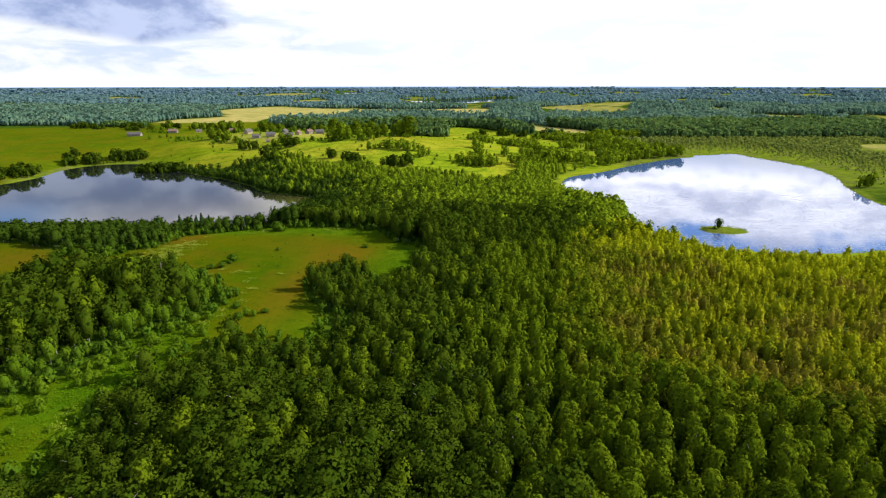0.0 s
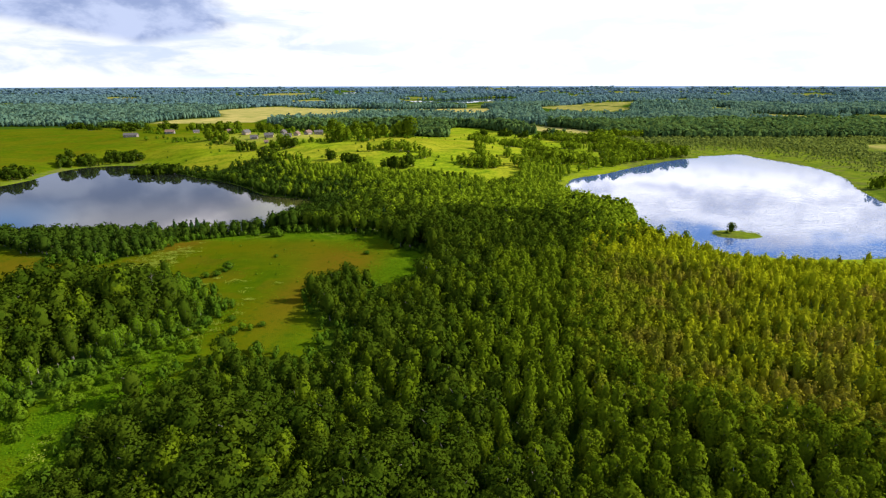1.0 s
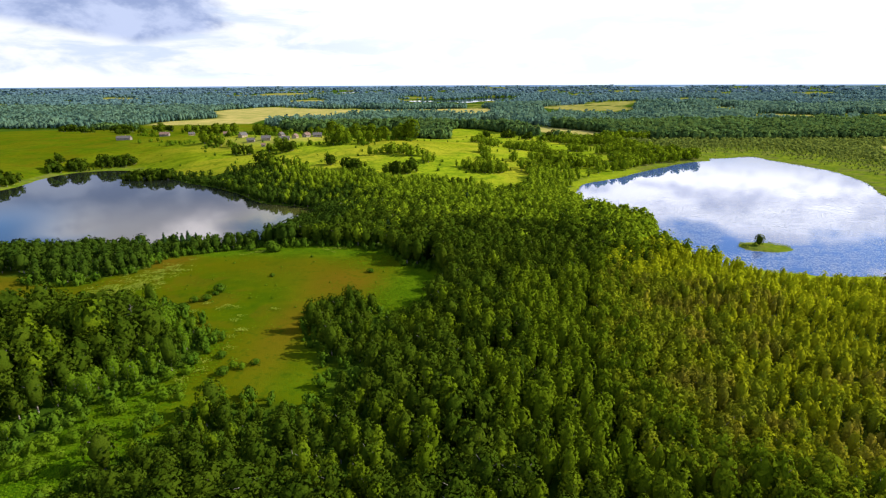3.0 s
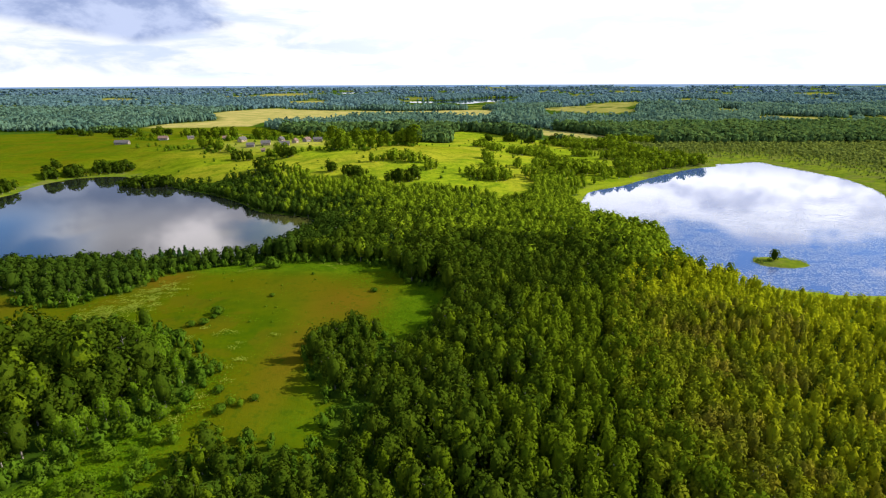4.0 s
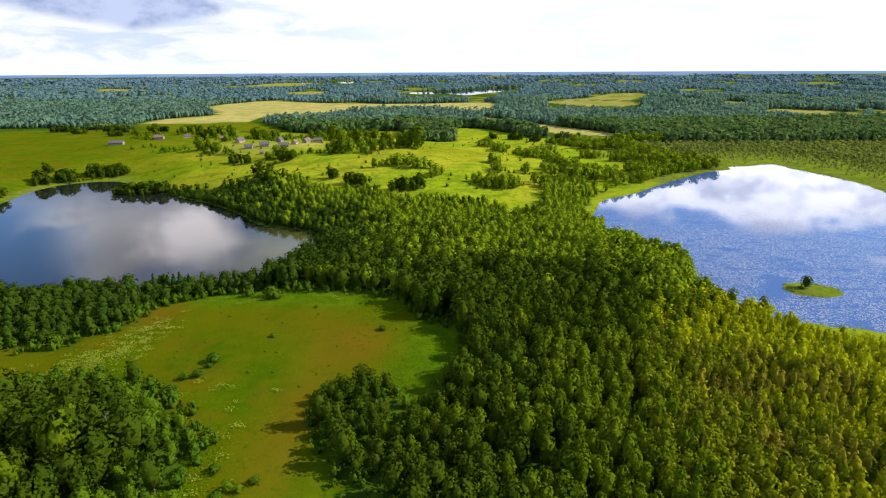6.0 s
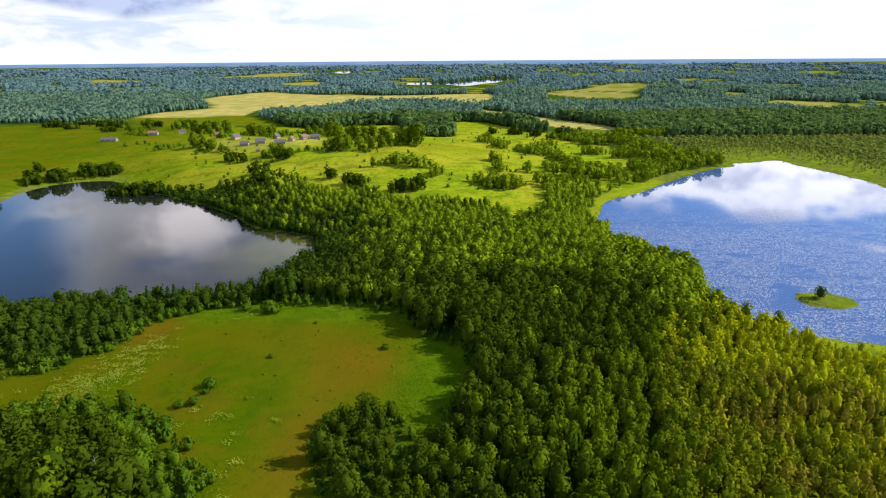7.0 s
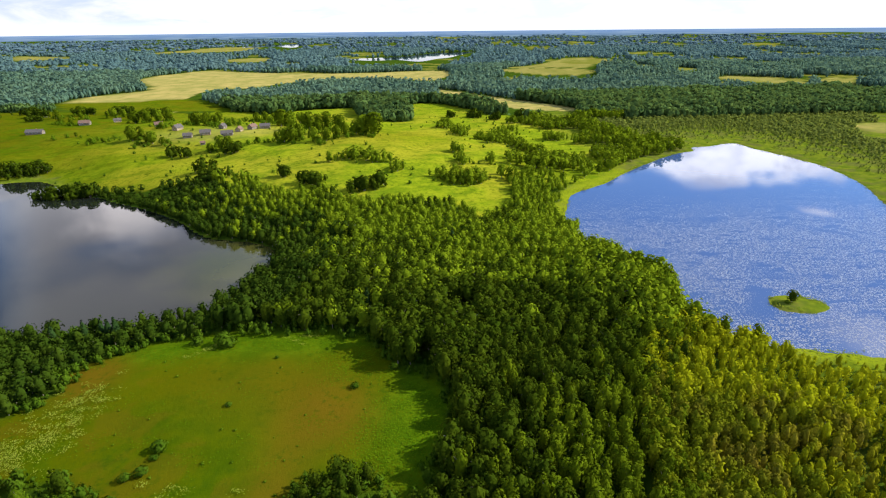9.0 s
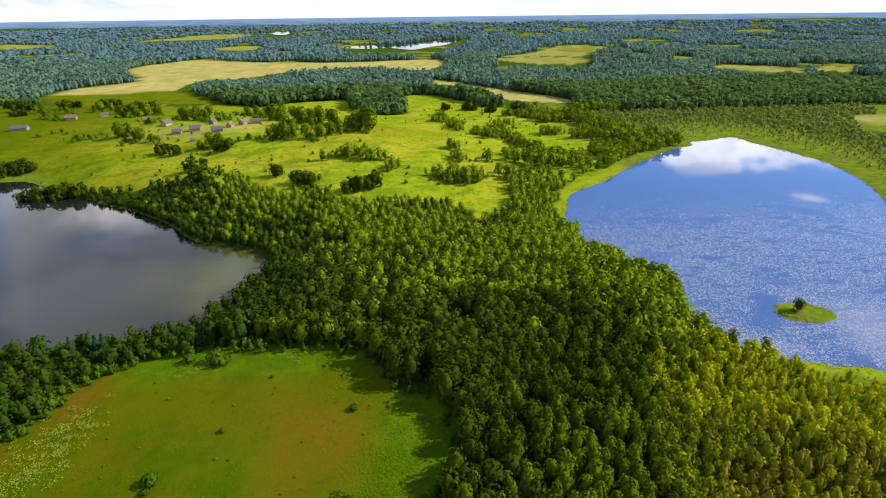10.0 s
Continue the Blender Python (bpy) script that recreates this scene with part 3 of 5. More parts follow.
def cards(centres, normals, size, r, shaded=None, loose=0.3):
    """Small leaf clumps: irregular four-cornered blades across the given directions, shaded as part of the crown that they make up.
    Returns corners, faces and the shading directions."""
    k = len(centres)
    nrm = normals + r.normal(0, loose, (k, 3))
    nrm /= np.linalg.norm(nrm, axis=1)[:, None] + 1e-9
    a = np.cross(nrm, r.normal(0, 1, (k, 3)))
    a /= np.linalg.norm(a, axis=1)[:, None] + 1e-9
    b = np.cross(nrm, a)
    s = size * r.uniform(0.6, 1.35, (k, 1))
    e = r.uniform(0.7, 1.25, (4, k, 1))
    lift = nrm * s * 0.22
    v = np.stack([centres + a * s * e[0] - lift, centres + b * s * e[1] * 0.75 + lift, centres - a * s * e[2] - lift, centres - b * s * e[3] * 0.75 + lift], 1)
    if shaded is None:
        shaded = normals
    sh = 0.72 * shaded / (np.linalg.norm(shaded, axis=1)[:, None] + 1e-9) + 0.28 * nrm
    sh /= np.linalg.norm(sh, axis=1)[:, None] + 1e-9
    return v.reshape(-1, 3), np.arange(4 * k).reshape(-1, 4), np.repeat(sh, 4, 0)


def join(pieces):
    """Joins (corners, faces, shading directions, slot) pieces."""
    vs, qs, ns, ss, base = [], [], [], [], 0
    for v, q, nn, s in pieces:
        vs.append(v)
        qs.append(q + base)
        ns.append(nn)
        ss.append(np.full(len(q), s, np.int32) if np.isscalar(s) else s)
        base += len(v)
    return np.concatenate(vs), np.concatenate(qs), np.concatenate(ns), np.concatenate(ss)


def tube(p0, p1, r0, r1, sides=5):
    """A tapered limb between two places."""
    p0, p1 = np.array(p0, float), np.array(p1, float)
    d = p1 - p0
    d /= np.linalg.norm(d)
    a = np.cross(d, (0.3, 1.0, 0.2))
    a /= np.linalg.norm(a)
    b = np.cross(d, a)
    ang = np.arange(sides) * 2 * np.pi / sides
    ring = np.cos(ang)[:, None] * a + np.sin(ang)[:, None] * b
    v = np.concatenate([p0 + ring * r0, p1 + ring * r1])
    i = np.arange(sides)
    j = (i + 1) % sides
    return v, np.stack([i, j, j + sides, i + sides], 1), np.concatenate([ring, ring])


def lantern(r, rad, lo, hi, sides=4):
    """The shaded heart of a crown: a few uneven rings."""
    vs, ns = [], []
    levels = ((lo, 0.6, -0.2), (lo + 0.45 * (hi - lo), 1.0, 0.2), (hi, 0.18, 1.2))
    if sides > 4:
        levels = ((lo, 0.6, -0.3), (lo + 0.38 * (hi - lo), 1.0, 0.1), (lo + 0.76 * (hi - lo), 0.86, 0.6), (hi, 0.12, 1.4))
    for z, k, up in levels:
        ang = np.arange(sides) * 2 * np.pi / sides + r.uniform(0, 1)
        q = rad * k * r.uniform(0.7, 1.25, sides)
        vs.append(np.stack([np.cos(ang) * q, np.sin(ang) * q, np.full(sides, z) + r.uniform(-0.07, 0.07, sides) * (hi - lo)], 1))
        ns.append(np.stack([np.cos(ang), np.sin(ang), np.full(sides, up)], 1))
    i = np.arange(sides)
    j = (i + 1) % sides
    f = [np.stack([i + s * sides, j + s * sides, j + (s + 1) * sides, i + (s + 1) * sides], 1) for s in range(len(levels) - 1)]
    ns = np.concatenate(ns)
    return np.concatenate(vs), np.concatenate(f), ns / np.linalg.norm(ns, axis=1)[:, None]


# radius, half height and middle of the crown, number of boughs, how far the boughs stand out
HABIT = {"round": (0.295, 0.43, 0.56, 11, 0.20), "birch": (0.225, 0.46, 0.54, 10, 0.17), "bog": (0.235, 0.48, 0.52, 9, 0.34),
         "shrub": (0.55, 0.49, 0.47, 8, 0.35), "wood": (0.36, 0.47, 0.52, 6, 0.28), "far": (0.30, 0.48, 0.52, 4, 0.25)}


def crown(seed, kind, count, size, sides=4):
    """Leaves of one tree of height 1: corners, faces, shading directions."""
    r = np.random.RandomState(seed)
    if kind == "spruce":
        z = 1 - r.uniform(0.0, 1.0, count) ** 0.75 * 0.9
        tier = np.round(z * 9) / 9
        z = 0.6 * tier + 0.4 * z
        rad = (1.02 - z) * 0.24 * r.uniform(0.55, 1.15, count)
        ang = r.uniform(0, 6.283, count)
        c = np.stack([np.cos(ang) * rad, np.sin(ang) * rad, z - rad * 0.35], 1)
        nrm = np.stack([np.cos(ang) * 0.7, np.sin(ang) * 0.7, np.full(count, 0.8)], 1)
        v, q, nn = cards(c, nrm, size, r)
        body = lantern(r, 0.15, 0.08, 0.95)
    else:
        rad, half, mid, boughs, out_by = HABIT[kind]
        # an egg with boughs swelling out of it, narrower to the top
        bd = r.normal(0, 1, (boughs, 3))
        bd /= np.linalg.norm(bd, axis=1)[:, None]
        d = r.normal(0, 1, (count, 3))
        d[:, 2] += 0.25
        d /= np.linalg.norm(d, axis=1)[:, None]
        dots = d @ bd.T
        near_b = dots.argmax(1)
        swell = np.clip((dots.max(1) - 0.45) / 0.55, 0, 1)
        scale = (1 - out_by) + out_by * np.sqrt(swell) * 1.25 + r.normal(0, 0.05, count)
        taper = 1.0 - (0.12 if kind == "round" else 0.24) * np.clip(d[:, 2], 0, 1) - 0.1 * np.clip(-d[:, 2], 0, 1)
        flat = np.maximum(np.hypot(d[:, 0], d[:, 1]), 1e-3)
        full = flat ** (-0.30 if kind in ("round", "birch") else 0.0)  # blunt, domed tops
        c = d * scale[:, None] * np.stack([rad * taper * full, rad * taper * full, np.full(count, half)], 1)
        c[:, 2] += mid
        egg = d / np.array([rad, rad, half]) * rad
        egg /= np.linalg.norm(egg, axis=1)[:, None]
        local = d - 0.75 * bd[near_b]
        local /= np.linalg.norm(local, axis=1)[:, None] + 1e-6
        shaded = 0.62 * egg + 0.38 * local + (0, 0, 0.04)
        v, q, nn = cards(c, egg + (0, 0, 0.1), size, r, shaded, 0.42 if sides == 7 else 0.34)
        body = lantern(r, rad * (0.68 if sides < 5 else 0.64 if sides < 7 else 0.60), mid - half * 0.9, mid + half * (0.86 if sides in (5, 6) else 0.78), sides)
    if sides:
        v, q, nn = np.concatenate([v, body[0]]), np.concatenate([q, body[1] + len(v)]), np.concatenate([nn, body[2]])
    return v, q, nn


def limbs(seed, kind, many=4):
    """Trunk and main limbs of one tree of height 1."""
    r = np.random.RandomState(seed + 500)
    lean = r.uniform(-0.03, 0.03, 2)
    top = (lean[0], lean[1], 0.86 if kind != "shrub" else 0.5)
    pieces = [(*tube((0, 0, -0.03), (lean[0] * 0.5, lean[1] * 0.5, 0.42), 0.022, 0.015), 0), (*tube((lean[0] * 0.5, lean[1] * 0.5, 0.42), top, 0.015, 0.004), 0)]
    for k in range(many):
        z = r.uniform(0.25, 0.7) if kind != "shrub" else r.uniform(0.02, 0.25)
        a = k * 2.4 + r.uniform(0, 1)
        l = {"round": 0.2, "birch": 0.14, "bog": 0.13, "shrub": 0.42, "spruce": 0.12, "wood": 0.2, "far": 0.2}[kind]
        pieces.append((*tube((lean[0] * z, lean[1] * z, z), (math.cos(a) * l, math.sin(a) * l, z + (0.18 if kind != "spruce" else -0.03)), 0.009, 0.003, 4), 0))
    return join(pieces)[:3]


def planted(models, places, heights, r, widen=(0.9, 1.15)):
    """Many trees as one set of arrays: each place takes one of the models, turned and stretched."""
    pieces = []
    which = r.randint(0, len(models), len(places))
    for k, (v, q, nn, s) in enumerate(models):
        sel = np.where(which == k)[0]
        if not len(sel):
            continue
        h = heights[sel]
        a = r.uniform(0, 6.283, len(sel))
        wd = h * r.uniform(widen[0], widen[1], len(sel))
        c, si = np.cos(a)[:, None], np.sin(a)[:, None]
        x = (c * v[:, 0] - si * v[:, 1]) * wd[:, None] + places[sel, 0:1]
        y = (si * v[:, 0] + c * v[:, 1]) * wd[:, None] + places[sel, 1:2]
        z = h[:, None] * v[:, 2] + places[sel, 2:3]
        vv = np.stack([x, y, z], -1).reshape(-1, 3)
        nv = np.stack([c * nn[:, 0] - si * nn[:, 1], si * nn[:, 0] + c * nn[:, 1], np.tile(nn[:, 2], (len(sel), 1))], -1).reshape(-1, 3)
        qq = (q[None] + (np.arange(len(sel)) * len(v))[:, None, None]).reshape(-1, 4)
        pieces.append((vv, qq, nv, np.tile(s, len(sel))))
    return join(pieces)


def tree_models(kind, count, size, n_models, seed, trunk=True, sides=4):
    res = []
    for k in range(n_models):
        pieces = [(*crown(seed + k, kind, count, size, sides), 0)]
        if trunk:
            pieces.append((*limbs(seed + k, kind, 2), 1))
        res.append(join(pieces))
    return res


def scatter(x0, x1, y0, y1, step, r):
    """Places on a shaken grid."""
    xs, ys = np.meshgrid(np.arange(float(x0), x1, step), np.arange(float(y0), y1, step))
    xs[1::2] += step * 0.5
    p = np.stack([xs.ravel(), ys.ravel()], 1)
    return p + r.uniform(-0.42, 0.42, p.shape) * step


def with_ground(p):
    return np.concatenate([p, land(p[:, 0], p[:, 1])[:, None]], 1)


def in_sight(p, margin=30.0):
    x, y = p[:, 0], p[:, 1]
    return (x > -(0.93 * y + margin)) & (x < 1.06 * y + margin)


def wooded(p):
    x, y = p[:, 0], p[:, 1]
    a, b, c, d, e = open_land(x, y)
    for o in (GOLDEN, STUBBLE, *FAR_FIELDS):
        c |= before(x, y, o, 0.10)
    for o in (FAR_POND, FAR_LAKE):
        c |= before(x, y, o, 0.22)
    for s in (1.03, 1.06):
        d |= far_patches(x * s, y * s)
    return ~(a | b | c | d | e | wet(x, y))


def stand(name, label, places, heights, models, mats, r, widen=(0.9, 1.15)):
    v, q, nn, s = planted(models, with_ground(places), heights, r, widen)
    me = quads_mesh(name, v, q, mats, s, shading=nn)
    return tagged(new(name, me), label, "trees", kind="stuff")


def tree_height(p, r):
    """Mixed wood: taller stands by the lakes and in the copse, young growth elsewhere."""
    x, y = p[:, 0], p[:, 1]
    h = 8.5 + 1.2 * waves(x, y, 60, 41) + r.normal(0, 0.85, len(p))
    d = -shore(x, y, COPSE, 5)
    h = h - 2.8 * ((x < -80) & (y > 232) & (y < 262)) - 2.4 * ((x < -98) & (y > 188) & (y <= 232)) - 2.8 * np.clip((y - 297) / 40, 0, 1)
    h = np.where(d > -1, 3.4 + np.clip(d, 0, 18) * 0.36 + r.normal(0, 1.6, len(p)) + bump(x, y, -86, 140, 12, 14, 3.5), h) + bump(x, y, 70, 258, 22, 22, 2.5) + bump(x, y, 0, 214, 14, 18, 2.5) - bump(x, y, -24, 146, 14, 26, 2.6)
    rim = shore(x, y, MEADOW, 20)
    h = np.where((y < 128) & (x < -18) & (rim > 0) & (rim < 18), np.minimum(h, 4.0 + 0.24 * rim + r.normal(0, 0.8, len(p))), h)
    return np.clip(h, 3.0, 15.0)


# nearest trees, each a thing of its own
def tree_thing(name, label, crown_mesh, trunk_mesh, m, scale, group=""):
    root = new(name)
    root.empty_display_size = 0.3
    for nm, me in (("trunk", trunk_mesh), ("crown", crown_mesh)):
        o = new(nm, me)
        o.parent = root
    root.matrix_world = m @ Matrix.Diagonal((*scale, 1))
    return tagged(root, label, "tree", group)


def model_pair(seed, kind, count, size, leaf, many=5):
    v, q, nn = crown(seed, kind, count, size, 4 if kind == "shrub" else 7)
    cm = quads_mesh("crown", v, q, [leaf], shading=nn)
    v, q, nn = limbs(seed, kind, many)
    tm = quads_mesh("trunk", v, q, [BARK], smooth=True)
    return cm, tm


BOG_SIDE = np.array([(86, 226), (72, 212), (61, 196), (54, 180), (51, 162), (49, 146), (45, 130), (42, 114), (44, 98), (50, 88), (66, 80), (120, 66), (420, 20), (420, 420), (120, 420)], float)


def bog_share(x, y):
    """0 in the tall wood, 1 on the bog, with a broad belt between."""
    return np.clip(0.1 - shore(x, y, BOG_SIDE, 400) / 46 + 0.28 * waves(x, y, 30, 43) + bump(x, y, 130, 200, 80, 14, 0.4), 0, 1)


def light_share(x, y):
    """Where birch and aspen outnumber alder: towards the hill and beside the bog. Their paler leaves also stand in for
    sun, dark alder for cloud shade.
    """
    a = np.clip((y - 260 + 34 * np.clip((x + 10) / 30, 0, 1)) / 55, 0, 1) * 0.75 + np.clip(0.85 - shore(x, y, BOG_SIDE, 400) / 60, 0, 0.8)
    a = a - 0.8 * np.clip(1.5 - shore(x, y, DARK_LAKE, 70) / 24, 0, 1)
    a = a - bump(x, y, 25, 208, 42, 30, 0.9) + 0.5 * np.clip((x + 2) / 25, 0, 1) * np.clip((192 - y) / 20, 0, 1) + bump(x, y, 40, 168, 28, 26, 0.6)
    return np.clip(0.16 + a + 0.22 * waves(x, y, 45, 44), 0.03, 0.97)


near = scatter(-240, 150, 44, 400, 3.65, rng)
near = near[in_sight(near, 20)]
near = near[wooded(near)]
bog_m = shore(near[:, 0], near[:, 1], BOG, 30) < -5
hollow = waves(near[:, 0], near[:, 1], 34, 46) + 0.5 * waves(near[:, 0], near[:, 1], 14, 47)
strip = (near[:, 0] < -80) & (near[:, 1] > 234) & (near[:, 1] < 262)  # thin belt of trees between meadow and lake
mixed = near[~bog_m & (hollow < 1.35) & (~strip | (rng.uniform(size=len(near)) < 0.62))]
order = np.argsort(mixed[:, 1] + 0.15 * np.abs(mixed[:, 0]))
mixed = mixed[order]
hm = tree_height(mixed, rng)
pale = rng.uniform(size=len(mixed)) < light_share(mixed[:, 0], mixed[:, 1])
NEAR_THINGS = 560
round_pairs = [model_pair(20 + k, "round", 430, 0.035, LEAF) for k in range(6)]
birch_pairs = [model_pair(40 + k, "birch", 360, 0.031, BIRCH) for k in range(6)]
gz = land(mixed[:NEAR_THINGS, 0], mixed[:NEAR_THINGS, 1])
for k in range(min(NEAR_THINGS, len(mixed))):
    birch = pale[k]
    cm, tm = (birch_pairs if birch else round_pairs)[rng.randint(0, 6)]
    s = hm[k]
    wd = s * (rng.uniform(0.84, 1.10) if birch else rng.uniform(0.95, 1.35))
    if mixed[k, 0] < -60 and mixed[k, 1] > 95:
        wd *= 0.8  # slender trees of the copse
    tree_thing("birch_tree" if birch else "alder_tree", "young green birch in dense mixed forest" if birch else "leafy dark green alder in dense mixed forest",
               cm, tm, pose(mixed[k, 0], mixed[k, 1], gz[k], 0, 0, rng.uniform(0, 360)), (wd, wd, s), "nearest forest trees")

rest, hr, birchy = mixed[NEAR_THINGS:], hm[NEAR_THINGS:], pale[NEAR_THINGS:]
young = (shore(rest[:, 0], rest[:, 1], COPSE, 5) < 1) & (shore(rest[:, 0], rest[:, 1], COPSE, 30) > -7)
stand("young_growth", "bright young trees round the dark copse", rest[young], hr[young] * 0.85, tree_models("round", 200, 0.044, 6, 66, sides=6), [YOUNG, BARK], rng, (0.85, 1.1))
rest, hr, birchy = rest[~young], hr[~young], birchy[~young]
close = rest[:, 1] < 215
alder = (~birchy & (shore(rest[:, 0], rest[:, 1], DARK_LAKE, 50) < 34)) | ((rest[:, 0] < -70) & (rest[:, 1] > 185) & (rest[:, 1] < 300))
birchy &= ~alder
for nm, lab, sel, models, mats in (
    ("forest", "dense green alder forest between the lakes", ~birchy & close & ~alder, tree_models("round", 145, 0.046, 8, 60, sides=6), [LEAF, BARK]),
    ("birch_forest", "lighter green birches mixed into the forest", birchy & close, tree_models("birch", 135, 0.041, 8, 70, sides=6), [BIRCH, BARK]),
    ("shore_alders", "dark alders along the shore of the dark lake", alder, tree_models("round", 50, 0.060, 8, 85, sides=5), [SHADED_ALDER, BARK]),
    ("lakeside_forest", "dense green forest beside the dark lake", ~birchy & ~close & ~alder, tree_models("round", 58, 0.055, 8, 80, sides=5), [LEAF, BARK]),
    ("lakeside_birches", "lighter birches and aspens in the lakeside forest", birchy & ~close, tree_models("birch", 56, 0.053, 2, 90, sides=5) + tree_models("round", 60, 0.055, 8, 95, sides=5), [ASPEN, BARK]),
):
    if sel.any():
        stand(nm, lab, rest[sel], hr[sel], models, mats, rng, (0.84, 1.12) if "shore" not in nm and "lakeside" not in nm else (1.0, 1.4))

# undergrowth closes the foot of the forest along its edges
foot = scatter(-150, 110, 60, 330, 2.6, rng)
foot = foot[in_sight(foot, 10)]
edge = np.minimum(np.abs(shore(foot[:, 0], foot[:, 1], MEADOW, 12)), np.abs(shore(foot[:, 0], foot[:, 1], DARK_LAKE, 12)))
edge = np.minimum(edge, np.abs(shore(foot[:, 0], foot[:, 1], COPSE, 12)))
foot = foot[(edge < 4.5)]
foot = foot[~wet(foot[:, 0], foot[:, 1]) & (rng.uniform(size=len(foot)) < 0.8)]
stand("edge_bushes", "willow and alder bushes along the forest edge", foot, rng.uniform(1.2, 4.0, len(foot)), tree_models("shrub", 46, 0.125, 6, 110, False), [SHRUB], rng, (0.6, 0.9))

# alder bushes lean over the far shore of the dark lake
seg = np.roll(DARK_LAKE, -1, 0) - DARK_LAKE
foot = []
for (x0, y0), (ex, ey) in zip(DARK_LAKE, seg):
    length = math.hypot(ex, ey) + 1e-6
    k = int(length / 0.8)
    t, o = rng.uniform(0, 1, k), rng.choice((-1, 1), k) * rng.uniform(0.6, 5.0, k)
    foot.append(np.stack([x0 + ex * t - ey / length * o, y0 + ey * t + ex / length * o], 1))
foot = np.concatenate(foot)
foot = foot[(foot[:, 1] > 300) & (foot[:, 0] > -248)]
foot = foot[shore(foot[:, 0], foot[:, 1], DARK_LAKE, 20) > 0.2]
stand("shore_bushes", "dark alder bushes leaning over the lake shore", foot, rng.uniform(1.5, 4.5, len(foot)), tree_models("shrub", 40, 0.13, 6, 112, False), [SHADED_ALDER], rng, (0.6, 0.9))

# low birch scrub on the bog by the lily lake
bog = scatter(12, 275, 60, 228, 2.6, rng)
bog = bog[in_sight(bog, 15)]
bog = bog[~wet(bog[:, 0], bog[:, 1]) & (shore(bog[:, 0], bog[:, 1], BOG, 40) < 5)]
bog = bog[~open_land(bog[:, 0], bog[:, 1])[4]]
share = bog_share(bog[:, 0], bog[:, 1])
yellow = rng.uniform(size=len(bog)) < share
hb = 7.6 - 3.0 * share + 0.9 * waves(bog[:, 0], bog[:, 1], 30, 51) + rng.normal(0, 0.8, len(bog))
hb = np.clip(hb - bump(bog[:, 0], bog[:, 1], 130, 197, 70, 9, 1.6), 1.5, 9.5)
order = np.argsort(bog[:, 1] + 0.3 * np.abs(bog[:, 0] - 50))
bog, hb, yellow = bog[order], hb[order], yellow[order]
scrub_pairs = [model_pair(330 + k, "bog", 150, 0.044, BOG_LEAF, 3) for k in range(5)]
green_pairs = [model_pair(340 + k, "birch", 200, 0.036, BOG_MID, 3) for k in range(5)]
BOG_THINGS = 240
gz = land(bog[:BOG_THINGS, 0], bog[:BOG_THINGS, 1])
for k in range(BOG_THINGS):
    cm, tm = (scrub_pairs if yellow[k] else green_pairs)[rng.randint(0, 5)]
    wd = hb[k] * rng.uniform(0.85, 1.2)
    tree_thing("bog_birch", "low yellow-green birch on boggy ground" if yellow[k] else "green young birch on boggy ground", cm, tm,
               pose(bog[k, 0], bog[k, 1], gz[k], 0, 0, rng.uniform(0, 360)), (wd, wd, hb[k]), "nearest bog birches")
bog, hb, yellow = bog[BOG_THINGS:], hb[BOG_THINGS:], yellow[BOG_THINGS:]
fringe = (shore(bog[:, 0], bog[:, 1], LILY_LAKE, 60) < 42 + 10 * waves(bog[:, 0], bog[:, 1], 30, 52)) & (rng.uniform(size=len(bog)) < 0.8)
stand("lakeside_scrub", "bright lime-green birch scrub fringing the lily lake", bog[fringe], np.clip(hb[fringe] * np.clip((shore(bog[fringe][:, 0], bog[fringe][:, 1], LILY_LAKE, 60) - 2) / 18 + np.clip((112 - bog[fringe][:, 0]) / 10, 0, 1), 0.3, 1.1), 1.2, 9), tree_models("birch", 56, 0.056, 6, 107, sides=5), [LIME, BARK], rng, (0.95, 1.3))
bog, hb, yellow = bog[~fringe], hb[~fringe], yellow[~fringe]
stand("bog_birch_scrub", "low yellow-green birch scrub on boggy ground", bog[yellow], hb[yellow], tree_models("bog", 44, 0.062, 8, 100, sides=5), [BOG_LEAF, BARK], rng, (0.85, 1.25))
stand("bog_birches", "green birches where the bog meets the forest", bog[~yellow], hb[~yellow], tree_models("birch", 84, 0.046, 8, 105, sides=5), [BOG_MID, BARK], rng, (0.9, 1.25))

# woods behind the lakes and round the hill
mid = scatter(-520, 700, 340, 830, 5.6, rng)
mid = mid[in_sight(mid, 40)]
mid = mid[wooded(mid) & ~((mid[:, 1] < 400) & (np.abs(mid[:, 0]) < 150))]
hmid = np.clip(8.5 + 1.8 * waves(mid[:, 0], mid[:, 1], 80, 61) + rng.normal(0, 1.2, len(mid)), 3.5, 14)
low = (mid[:, 0] > 232 - 0.35 * (mid[:, 1] - 480)) & (mid[:, 1] < 640)
hmid = hmid + 5.0 * np.clip((mid[:, 1] - 600) / 120, 0, 1) - 6.0 * ((mid[:, 0] < -240) & (mid[:, 1] > 700))
hmid[low] *= 0.48
neck = (mid[:, 0] > 30) & (mid[:, 0] <= 235) & (mid[:, 1] < 660) & ~low
clumps = waves(mid[:, 0], mid[:, 1], 46, 67) + 0.6 * waves(mid[:, 0], mid[:, 1], 19, 69) + 0.9 * np.clip((mid[:, 0] - 105) / 50, 0, 1)
keep = ~neck | (clumps > -0.15)
mid, hmid, low, neck = mid[keep], hmid[keep], low[keep], neck[keep]
hmid[neck] *= 0.92
bank_m = (shore(mid[:, 0], mid[:, 1], DARK_LAKE, 70) < 38) & (mid[:, 0] < 0)
